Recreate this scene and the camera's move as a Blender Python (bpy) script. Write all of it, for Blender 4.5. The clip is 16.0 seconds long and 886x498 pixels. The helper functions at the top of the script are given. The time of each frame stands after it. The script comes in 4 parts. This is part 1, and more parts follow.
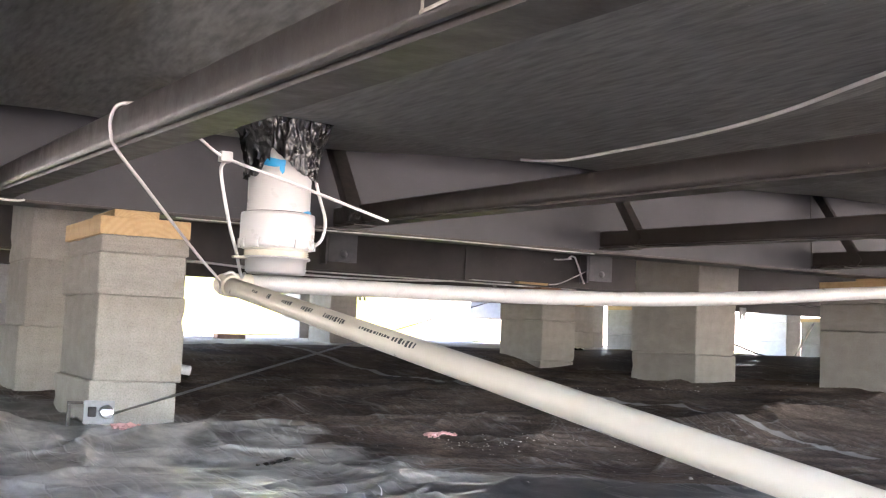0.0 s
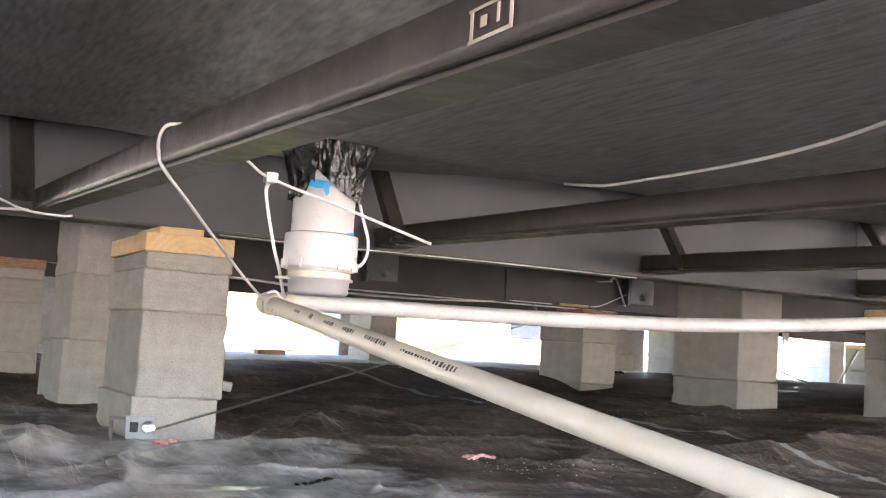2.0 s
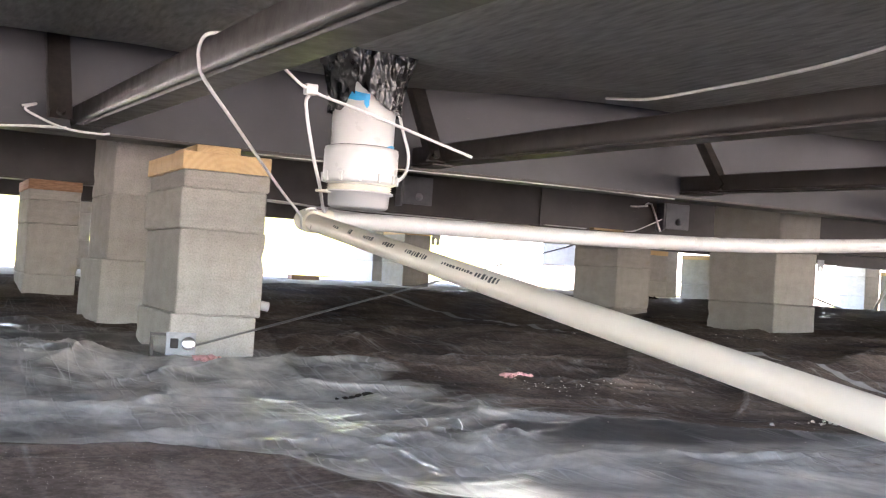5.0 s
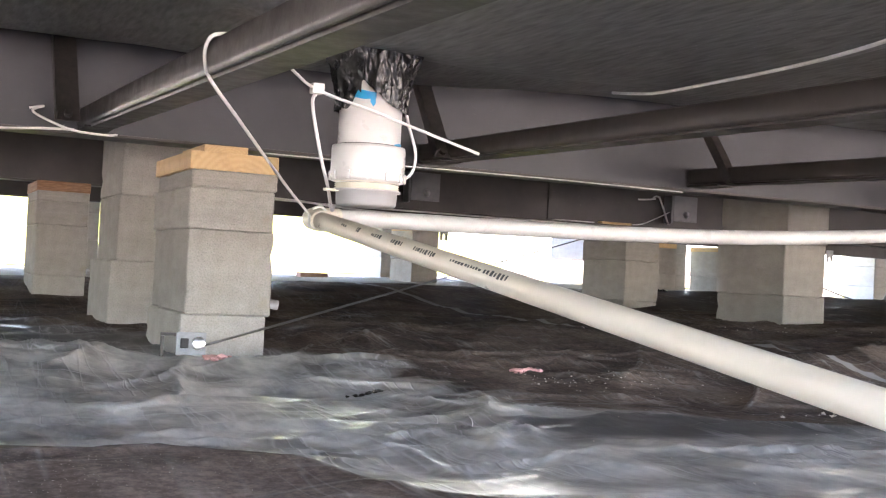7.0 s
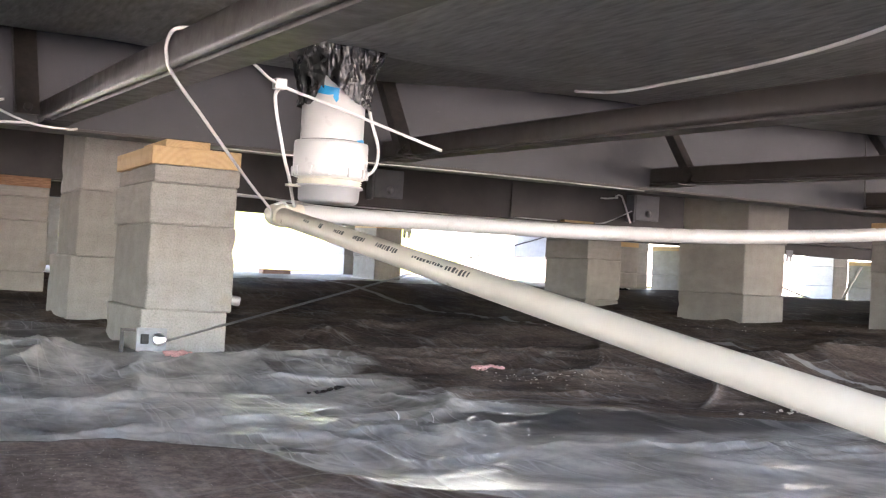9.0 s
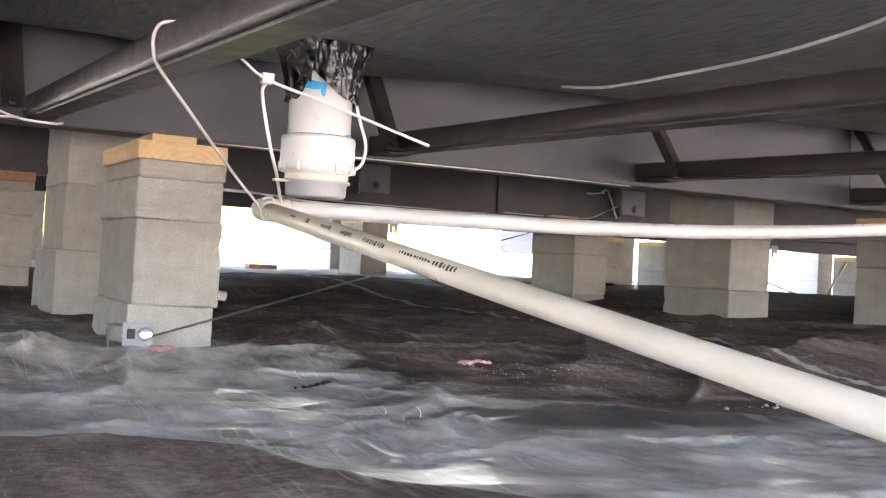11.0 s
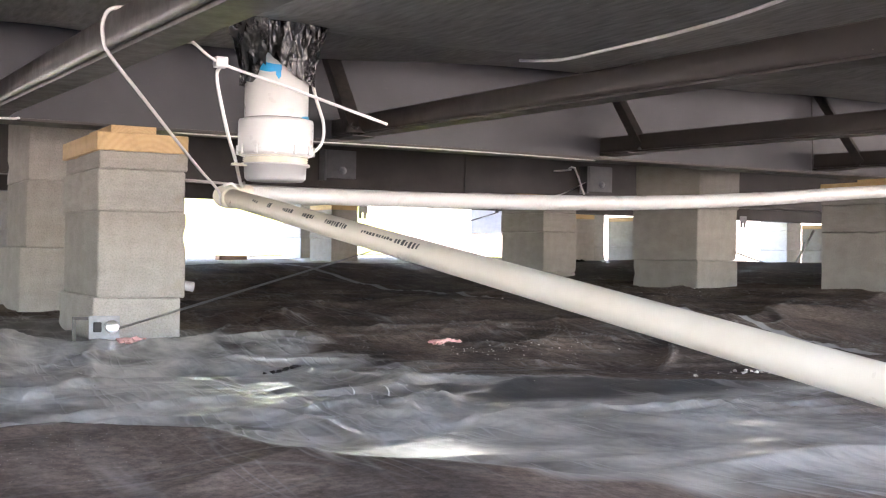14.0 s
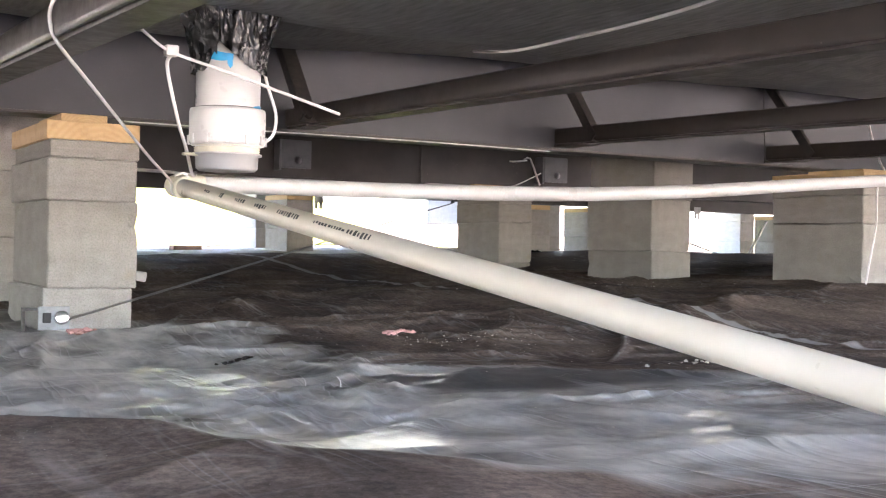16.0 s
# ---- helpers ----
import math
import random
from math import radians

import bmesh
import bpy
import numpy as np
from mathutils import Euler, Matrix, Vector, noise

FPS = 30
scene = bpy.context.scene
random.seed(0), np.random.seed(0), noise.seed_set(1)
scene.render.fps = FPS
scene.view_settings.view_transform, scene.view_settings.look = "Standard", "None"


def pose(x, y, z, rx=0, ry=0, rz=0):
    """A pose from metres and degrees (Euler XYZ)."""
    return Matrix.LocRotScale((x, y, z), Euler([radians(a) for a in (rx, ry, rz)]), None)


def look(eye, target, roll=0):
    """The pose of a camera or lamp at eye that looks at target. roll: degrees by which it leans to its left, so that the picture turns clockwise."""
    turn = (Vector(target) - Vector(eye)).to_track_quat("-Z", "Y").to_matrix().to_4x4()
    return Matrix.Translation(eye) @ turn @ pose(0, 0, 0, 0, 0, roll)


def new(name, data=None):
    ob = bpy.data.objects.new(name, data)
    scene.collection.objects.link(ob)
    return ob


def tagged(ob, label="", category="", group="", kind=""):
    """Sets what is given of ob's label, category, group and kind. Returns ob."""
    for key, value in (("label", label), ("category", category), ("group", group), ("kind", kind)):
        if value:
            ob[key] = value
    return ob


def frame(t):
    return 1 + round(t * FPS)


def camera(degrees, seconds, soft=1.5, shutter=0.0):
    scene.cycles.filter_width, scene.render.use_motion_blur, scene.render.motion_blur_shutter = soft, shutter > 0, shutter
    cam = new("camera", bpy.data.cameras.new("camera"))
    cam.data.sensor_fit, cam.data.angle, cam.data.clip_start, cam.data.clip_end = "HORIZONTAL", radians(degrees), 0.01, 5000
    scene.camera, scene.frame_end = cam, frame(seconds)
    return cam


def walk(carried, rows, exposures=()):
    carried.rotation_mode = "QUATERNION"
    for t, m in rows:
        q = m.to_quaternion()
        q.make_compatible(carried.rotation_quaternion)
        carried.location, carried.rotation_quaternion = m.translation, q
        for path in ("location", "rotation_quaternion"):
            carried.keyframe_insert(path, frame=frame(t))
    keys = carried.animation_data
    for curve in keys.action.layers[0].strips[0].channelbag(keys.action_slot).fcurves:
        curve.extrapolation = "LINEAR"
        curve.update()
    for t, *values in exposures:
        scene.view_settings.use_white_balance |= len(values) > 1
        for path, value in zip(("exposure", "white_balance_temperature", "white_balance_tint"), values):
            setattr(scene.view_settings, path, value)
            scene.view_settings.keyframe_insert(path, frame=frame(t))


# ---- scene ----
cam = camera(40.8, 16.0, soft=1.2)
PATH = [
    (0, (0.051, -0.023, 0.208), (0.984, 1.74, 0.355), 2.6),
    (0.5, (0.052, -0.024, 0.204), (0.956, 1.753, 0.354), 2.2),
    (1, (0.05, -0.02, 0.208), (0.938, 1.765, 0.368), 2.2),
    (1.5, (0.045, -0.021, 0.212), (0.918, 1.77, 0.382), 2.6),
    (2, (0.047, -0.024, 0.215), (0.917, 1.769, 0.389), 3.7),
    (2.5, (0.043, -0.019, 0.203), (0.911, 1.775, 0.364), 4.4),
    (3, (0.046, -0.007, 0.195), (0.917, 1.79, 0.287), 4.6),
    (3.5, (0.046, -0.008, 0.194), (0.91, 1.793, 0.269), 4.5),
    (4, (0.044, -0.009, 0.195), (0.891, 1.802, 0.256), 4.1),
    (4.5, (0.042, -0.005, 0.192), (0.88, 1.81, 0.247), 4.0),
    (7, (0.04, -0.007, 0.195), (0.861, 1.816, 0.238), 3.1),
    (7.5, (0.039, -0.009, 0.196), (0.87, 1.81, 0.241), 3.0),
    (8, (0.042, -0.009, 0.194), (0.888, 1.802, 0.238), 3.1),
    (8.5, (0.039, -0.01, 0.195), (0.902, 1.794, 0.239), 3.3),
    (9, (0.041, -0.01, 0.193), (0.918, 1.788, 0.236), 3.4),
    (11.5, (0.039, -0.011, 0.193), (0.94, 1.774, 0.228), 3.4),
    (12, (0.04, -0.014, 0.194), (0.947, 1.768, 0.229), 3.3),
    (12.5, (0.046, -0.014, 0.19), (0.965, 1.762, 0.222), 3.0),
    (13, (0.052, -0.014, 0.183), (0.977, 1.759, 0.211), 2.0),
    (13.5, (0.056, -0.015, 0.182), (0.988, 1.755, 0.202), 1.3),
    (14, (0.054, -0.013, 0.183), (0.994, 1.753, 0.195), 1.1),
    (14.5, (0.059, -0.016, 0.182), (1.01, 1.743, 0.186), 0.9),
    (15, (0.059, -0.02, 0.184), (1.021, 1.733, 0.183), 0.7),
    (15.5, (0.059, -0.02, 0.184), (1.048, 1.718, 0.182), 0.9),
    (16, (0.06, -0.015, 0.184), (1.063, 1.715, 0.181), 1.2),
]
walk(cam, [(t, look(eye, target, roll)) for t, eye, target, roll in PATH],
     exposures=[(0.0, 5.0, 6450, 24), (16.0, 5.0, 6450, 24)])


# ---------- light ----------
SUN_ELEV, SUN_AZ = 55.0, 94.0      # azimuth of the sun, degrees clockwise from +Y
world = bpy.data.worlds.new("sky")
scene.world = world
world.use_nodes = True
wn = world.node_tree
sky = wn.nodes.new("ShaderNodeTexSky")
sky.sky_type = "NISHITA"
sky.sun_disc = False
sky.sun_elevation, sky.sun_rotation = radians(SUN_ELEV), radians(SUN_AZ)
sky.air_density, sky.dust_density = 1.0, 2.0
wn.links.new(sky.outputs[0], wn.nodes["Background"].inputs[0])
wn.nodes["Background"].inputs[1].default_value = 0.15
sun = new("sun", bpy.data.lights.new("sun", "SUN"))
sun.data.energy, sun.data.angle, sun.data.color = 4.5, radians(0.6), (1.0, 0.95, 0.87)
sun_from = Vector((math.sin(radians(SUN_AZ)) * math.cos(radians(SUN_ELEV)), math.cos(radians(SUN_AZ)) * math.cos(radians(SUN_ELEV)), math.sin(radians(SUN_ELEV))))
sun.matrix_world = look(sun_from * 30, (0, 0, 0))



# ---------- materials ----------
class Mat:
    """A node material built step by step."""

    def __init__(self, name, rough=0.6, metal=0.0, spec=0.5):
        self.m = bpy.data.materials.new(name)
        self.m.use_nodes = True
        self.t = self.m.node_tree
        self.b = self.t.nodes["Principled BSDF"]
        self.b.inputs["Roughness"].default_value = rough
        self.b.inputs["Metallic"].default_value = metal
        self.b.inputs["Specular IOR Level"].default_value = spec
        self.co = self.t.nodes.new("ShaderNodeTexCoord")
        self.bumps = None

    def node(self, kind, **sets):
        n = self.t.nodes.new(kind)
        for k, v in sets.items():
            n.inputs[k.replace("_", " ")].default_value = v
        return n

    def link(self, a, b):
        self.t.links.new(a, b)

    def space(self, scale=(1, 1, 1), rot=(0, 0, 0), kind="Object"):
        n = self.t.nodes.new("ShaderNodeMapping")
        n.inputs["Scale"].default_value, n.inputs["Rotation"].default_value = scale, rot
        self.link(self.co.outputs[kind], n.inputs["Vector"])
        return n.outputs[0]

    def noise(self, scale, detail=4.0, rough=0.55, at=None, distort=0.0):
        n = self.node("ShaderNodeTexNoise", Scale=scale, Detail=detail, Roughness=rough, Distortion=distort)
        self.link(at or self.co.outputs["Object"], n.inputs["Vector"])
        return n.outputs["Fac"]

    def spots(self, scale, at=None):
        n = self.node("ShaderNodeTexVoronoi", Scale=scale)
        self.link(at or self.co.outputs["Object"], n.inputs["Vector"])
        return n.outputs["Distance"]

    def ramp(self, fac, stops):
        n = self.t.nodes.new("ShaderNodeValToRGB")
        r = n.color_ramp
        while len(r.elements) < len(stops):
            r.elements.new(0.5)
        for e, (p, c) in zip(r.elements, stops):
            e.position = p
            e.color = (*c, 1) if isinstance(c, tuple) else (c, c, c, 1)
        self.link(fac, n.inputs[0])
        return n.outputs[0]

    def mix(self, fac, a, b, blend="MIX"):
        n = self.t.nodes.new("ShaderNodeMix")
        n.data_type, n.blend_type = "RGBA", blend
        for s, v in ((0, fac), (6, a), (7, b)):
            if isinstance(v, (int, float)):
                n.inputs[s].default_value = v if s == 0 else (v, v, v, 1)
            elif isinstance(v, tuple):
                n.inputs[s].default_value = (*v, 1)
            else:
                self.link(v, n.inputs[s])
        return n.outputs[2]

    def color(self, out):
        if isinstance(out, tuple):
            self.b.inputs["Base Color"].default_value = (*out, 1)
        else:
            self.link(out, self.b.inputs["Base Color"])
        return self

    def rough(self, out):
        self.link(out, self.b.inputs["Roughness"])
        return self

    def bump(self, out, strength=0.3, dist=0.01):
        n = self.node("ShaderNodeBump", Strength=strength, Distance=dist)
        self.link(out, n.inputs["Height"])
        if self.bumps:
            self.link(self.bumps, n.inputs["Normal"])
        self.bumps = n.outputs[0]
        self.link(self.bumps, self.b.inputs["Normal"])
        return self

    def sum(self, *terms):
        """A weighted sum: (weight, output) pairs and plain numbers."""
        total = None
        for term in terms:
            if isinstance(term, (int, float)):
                n = self.t.nodes.new("ShaderNodeValue")
                n.outputs[0].default_value = term
                out = n.outputs[0]
            else:
                n = self.t.nodes.new("ShaderNodeMath")
                n.operation = "MULTIPLY"
                self.link(term[1], n.inputs[0])
                n.inputs[1].default_value = term[0]
                out = n.outputs[0]
            if total is None:
                total = out
            else:
                n = self.t.nodes.new("ShaderNodeMath")
                self.link(total, n.inputs[0])
                self.link(out, n.inputs[1])
                total = n.outputs[0]
        return total

    def random(self):
        return self.t.nodes.new("ShaderNodeObjectInfo").outputs["Random"]


def mat_block():
    k = Mat("concrete_block", 0.92, spec=0.25)
    big = k.ramp(k.noise(5, 5, at=k.space(kind="Generated")), [(0.3, (0.315, 0.296, 0.262)), (0.7, (0.385, 0.363, 0.325))])
    grit = k.ramp(k.noise(260, 3), [(0.30, 0.80), (0.52, 1.0), (0.75, 1.10)])
    c = k.mix(1.0, big, grit, "MULTIPLY")
    tone = k.ramp(k.random(), [(0.0, 0.86), (1.0, 1.08)])
    c = k.mix(1.0, c, tone, "MULTIPLY")
    stain = k.ramp(k.noise(9, 6, 0.65), [(0.60, 0.0), (0.74, 0.4)])
    k.color(k.mix(stain, c, (0.26, 0.22, 0.15)))
    pit = k.ramp(k.spots(120), [(0.0, 0.0), (0.30, 1.0)])
    k.bump(k.noise(180, 4, 0.7), 0.55, 0.004).bump(pit, 0.25, 0.003).bump(k.noise(14, 3), 0.2, 0.01)
    return k.m


def mat_wood():
    k = Mat("pine_wood", 0.7, spec=0.3)
    grain = k.t.nodes.new("ShaderNodeTexWave")
    grain.wave_type, grain.rings_direction = "RINGS", "Y"
    for n, v in (("Scale", 4.2), ("Distortion", 2.4), ("Detail", 3.0), ("Detail Scale", 2.0)):
        grain.inputs[n].default_value = v
    at = k.t.nodes.new("ShaderNodeMapping")
    at.inputs["Location"].default_value, at.inputs["Scale"].default_value = (-0.58, 0.0, 0.16), (1.0, 0.12, 0.24)
    k.link(k.co.outputs["Generated"], at.inputs["Vector"])
    k.link(at.outputs[0], grain.inputs["Vector"])
    c = k.ramp(grain.outputs["Fac"], [(0.0, (0.52, 0.352, 0.172)), (0.5, (0.545, 0.375, 0.190)), (1.0, (0.56, 0.390, 0.203))])
    dirt = k.ramp(k.noise(22, 5, 0.7), [(0.5, 0.0), (0.8, 0.5)])
    k.color(k.mix(dirt, c, (0.26, 0.155, 0.07)))
    k.bump(grain.outputs["Fac"], 0.08, 0.003).bump(k.noise(150, 3), 0.15, 0.002)
    return k.m


def mat_redwood():
    k = Mat("weathered_wood", 0.75, spec=0.3)
    n = k.noise(30, 5, 0.6, at=k.space((1, 0.1, 6)))
    k.color(k.ramp(n, [(0.3, (0.22, 0.11, 0.06)), (0.7, (0.42, 0.25, 0.15))]))
    k.bump(n, 0.3, 0.004)
    return k.m


def mat_steel():
    k = Mat("dark_painted_steel", 0.36, spec=0.38)
    c = k.ramp(k.noise(6, 5, 0.6), [(0.3, (0.036, 0.030, 0.027)), (0.7, (0.057, 0.048, 0.043))])
    specks = k.ramp(k.spots(60), [(0.0, 1.0), (0.035, 0.6), (0.06, 0.0)])
    gate = k.ramp(k.noise(4, 2), [(0.52, 0.0), (0.62, 0.8)])
    k.color(k.mix(k.mix(1.0, specks, gate, "MULTIPLY"), c, (0.42, 0.38, 0.33)))
    k.rough(k.ramp(k.noise(18, 6, 0.7), [(0.3, 0.34), (0.7, 0.56)]))
    k.bump(k.noise(90, 4, 0.6), 0.10, 0.003)
    return k.m


def mat_rust_steel():
    k = Mat("rusty_strut_steel", 0.55)
    c = k.ramp(k.noise(45, 6, 0.7), [(0.38, (0.030, 0.027, 0.025)), (0.64, (0.052, 0.044, 0.039)), (0.80, (0.13, 0.10, 0.08))])
    k.color(c).bump(k.noise(120, 4), 0.25, 0.003)
    return k.m


def mat_web():
    k = Mat("grey_web_sheet", 0.48, spec=0.4)
    c = k.ramp(k.noise(2.2, 4), [(0.3, (0.034, 0.034, 0.038)), (0.7, (0.068, 0.067, 0.073))])
    scuff = k.ramp(k.noise(40, 5, 0.75, at=k.space((1, 1, 3))), [(0.62, 0.0), (0.85, 0.35)])
    k.color(k.mix(scuff, c, (0.2, 0.19, 0.18)))
    k.bump(k.noise(1.6, 2), 0.25, 0.05).bump(k.noise(160, 2), 0.05, 0.002)
    return k.m


def mat_belly():
    k = Mat("woven_belly_fabric", 0.45, spec=0.6)
    threads = [k.noise(110, 2, 0.5, at=k.space((1.0, 0.16, 1.0), (0, 0, turn))) for turn in (0.95, 0.95 + math.pi / 2)]
    weave = k.mix(0.5, threads[0], threads[1])
    c = k.ramp(k.noise(1.7, 4), [(0.25, (0.095, 0.096, 0.089)), (0.75, (0.180, 0.180, 0.168))])
    c = k.mix(1.0, c, k.ramp(weave, [(0.36, 0.62), (0.64, 1.45)]), "MULTIPLY")
    fleck = k.ramp(k.spots(85), [(0.0, 1.0), (0.07, 0.8), (0.12, 0.0)])
    gate = k.ramp(k.noise(3.1, 3), [(0.42, 0.0), (0.60, 0.9)])
    k.color(k.mix(k.mix(1.0, fleck, gate, "MULTIPLY"), c, (0.42, 0.40, 0.38)))
    k.rough(k.ramp(k.noise(2, 2), [(0.3, 0.44), (0.7, 0.54)]))
    k.bump(weave, 0.55, 0.0022).bump(k.noise(150, 3, 0.7), 0.25, 0.002).bump(k.noise(7, 2, 0.5), 0.10, 0.02)
    return k.m


def mat_barrier():
    k = Mat("black_poly_sheet", 0.4, spec=0.6)
    film, no_sheen = (k.t.nodes.new("ShaderNodeAttribute") for _ in range(2))
    film.attribute_name, no_sheen.attribute_name = "film", "no_sheen"
    film, no_sheen = film.outputs["Fac"], no_sheen.outputs["Fac"]
    # brown dust, in drifts and in fine speckle
    flow = k.space((1.15, 1.0, 1.0), (0, 0, 0.30))
    drift = k.noise(3.2, 7, 0.60, at=flow, distort=0.3)
    dusty = k.ramp(drift, [(0.30, (0.040, 0.035, 0.032)), (0.46, (0.120, 0.092, 0.076)), (0.70, (0.270, 0.212, 0.175))])
    dusty = k.mix(1.0, dusty, k.ramp(k.noise(90, 6, 0.8), [(0.40, 0.65), (0.75, 1.6)]), "MULTIPLY")
    # clean film, its grey sheen painted on as pale streaks
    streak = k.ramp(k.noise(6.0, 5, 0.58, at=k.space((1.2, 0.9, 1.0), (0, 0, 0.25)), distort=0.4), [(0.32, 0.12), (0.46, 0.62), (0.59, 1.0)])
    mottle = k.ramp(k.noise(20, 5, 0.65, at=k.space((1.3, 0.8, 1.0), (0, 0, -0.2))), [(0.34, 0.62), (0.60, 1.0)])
    painted_sheen = k.mix(1.0, streak, mottle, "MULTIPLY")
    painted_sheen = k.mix(no_sheen, painted_sheen, (0.05, 0.05, 0.05))
    clean = k.mix(painted_sheen, (0.028, 0.028, 0.030), (0.61, 0.585, 0.535))
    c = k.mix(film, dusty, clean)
    # highlights on the sharp creases, painted as pale lines
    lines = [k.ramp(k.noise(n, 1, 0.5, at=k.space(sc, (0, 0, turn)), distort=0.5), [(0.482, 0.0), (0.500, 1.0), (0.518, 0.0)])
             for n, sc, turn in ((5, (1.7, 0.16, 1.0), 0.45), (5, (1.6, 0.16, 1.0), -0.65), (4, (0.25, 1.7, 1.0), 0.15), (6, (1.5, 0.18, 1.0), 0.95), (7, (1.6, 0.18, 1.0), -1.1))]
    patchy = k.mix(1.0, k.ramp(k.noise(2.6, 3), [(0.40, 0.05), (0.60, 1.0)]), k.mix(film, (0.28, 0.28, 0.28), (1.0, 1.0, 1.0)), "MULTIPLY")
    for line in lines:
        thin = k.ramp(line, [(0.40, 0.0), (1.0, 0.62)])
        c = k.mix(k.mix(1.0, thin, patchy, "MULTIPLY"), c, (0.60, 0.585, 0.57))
    # raised ridges are coloured pale as well, for their highlights
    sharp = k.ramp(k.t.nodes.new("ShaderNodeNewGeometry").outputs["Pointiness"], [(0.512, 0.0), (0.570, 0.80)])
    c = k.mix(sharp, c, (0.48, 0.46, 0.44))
    grit = k.ramp(k.spots(110), [(0.0, 1.0), (0.05, 0.7), (0.08, 0.0)])
    gate = k.ramp(k.noise(3.4, 4, 0.6), [(0.50, 0.0), (0.66, 0.9)])
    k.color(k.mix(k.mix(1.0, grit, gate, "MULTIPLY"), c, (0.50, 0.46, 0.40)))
    smear = k.noise(7, 5, 0.6)
    k.rough(k.mix(film, k.ramp(drift, [(0.34, 0.60), (0.70, 0.88)]), k.ramp(smear, [(0.35, 0.36), (0.65, 0.55)])))
    # a skin of gloss where the film is clean
    k.link(k.mix(film, (0.0, 0.0, 0.0), k.ramp(smear, [(0.36, 0.36), (0.66, 0.14)])), k.b.inputs["Coat Weight"])
    k.link(k.mix(film, (0.02, 0.02, 0.02), (0.5, 0.5, 0.5)), k.b.inputs["Specular IOR Level"])
    k.b.inputs["Coat Roughness"].default_value = 0.19
    k.bump(k.noise(9, 3, 0.5), 0.08, 0.03)
    # taut facets between the creases
    for n, sc, turn, deep in ((3.5, (1.5, 0.7, 1.0), 0.35, 0.32), (8.0, (1.7, 0.5, 1.0), -0.45, 0.09)):
        v = k.node("ShaderNodeTexVoronoi", Scale=n)
        v.feature = "DISTANCE_TO_EDGE"
        at = k.t.nodes.new("ShaderNodeVectorMath")
        at.operation = "ADD"
        k.link(k.space(sc, (0, 0, turn)), at.inputs[0])
        w = k.node("ShaderNodeTexNoise", Scale=3.0, Detail=3.0)
        k.link(k.co.outputs["Object"], w.inputs["Vector"])
        small = k.t.nodes.new("ShaderNodeVectorMath")
        small.operation = "SCALE"
        small.inputs["Scale"].default_value = 0.25
        k.link(w.outputs["Color"], small.inputs[0])
        k.link(small.outputs[0], at.inputs[1])
        k.link(at.outputs[0], v.inputs["Vector"])
        k.bump(v.outputs["Distance"], deep, 0.02)
    for line in lines:
        k.bump(k.mix(1.0, line, patchy, "MULTIPLY"), 0.28, 0.005)
    k.bump(k.noise(60, 4, 0.65), 0.14, 0.003)
    return k.m


def mat_sand():
    k = Mat("pale_sand_ground", 0.95, spec=0.2)
    c = k.ramp(k.noise(1.4, 6, 0.6), [(0.3, (0.36, 0.32, 0.26)), (0.7, (0.52, 0.48, 0.41))])
    k.color(c).bump(k.noise(18, 6, 0.7), 0.6, 0.02)
    return k.m


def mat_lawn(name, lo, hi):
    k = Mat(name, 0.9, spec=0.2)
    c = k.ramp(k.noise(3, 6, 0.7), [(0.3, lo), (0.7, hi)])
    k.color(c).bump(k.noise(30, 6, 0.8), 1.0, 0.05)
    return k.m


def mat_pvc(name, lo, hi, rough=0.32):
    k = Mat(name, rough, spec=0.5)
    c = k.ramp(k.noise(7, 4), [(0.3, lo), (0.7, hi)])
    scuff = k.ramp(k.noise(34, 6, 0.75, at=k.space((1, 0.25, 1))), [(0.62, 0.0), (0.85, 0.35)])
    k.color(k.mix(scuff, c, (0.40, 0.36, 0.29)))
    k.rough(k.ramp(k.noise(25, 4), [(0.3, rough - 0.05), (0.7, rough + 0.15)]))
    k.bump(k.noise(60, 3), 0.05, 0.002)
    return k.m


def mat_plain(name, lo, hi, rough, metal=0.0, scale=30, bump=0.1):
    k = Mat(name, rough, metal)
    n = k.noise(scale, 5, 0.6)
    k.color(k.ramp(n, [(0.3, lo), (0.7, hi)])).bump(n, bump, 0.003)
    return k.m


def mat_tape():
    k = Mat("crinkled_black_film", 0.30, spec=0.5)
    k.color(k.ramp(k.noise(30, 4), [(0.3, (0.010, 0.010, 0.010)), (0.7, (0.024, 0.023, 0.022))]))
    k.rough(k.ramp(k.noise(22, 4), [(0.3, 0.14), (0.7, 0.26)]))
    for n, turn, deep, dist in ((55, 0.4, 0.6, 0.008), (120, 1.1, 0.5, 0.003)):
        v = k.node("ShaderNodeTexVoronoi", Scale=n)
        v.feature = "DISTANCE_TO_EDGE"
        k.link(k.space((1.0, 1.0, 0.6), (turn, 0.3, 0.2)), v.inputs["Vector"])
        k.bump(v.outputs["Distance"], deep, dist)
    k.bump(k.noise(120, 3), 0.12, 0.002)
    return k.m


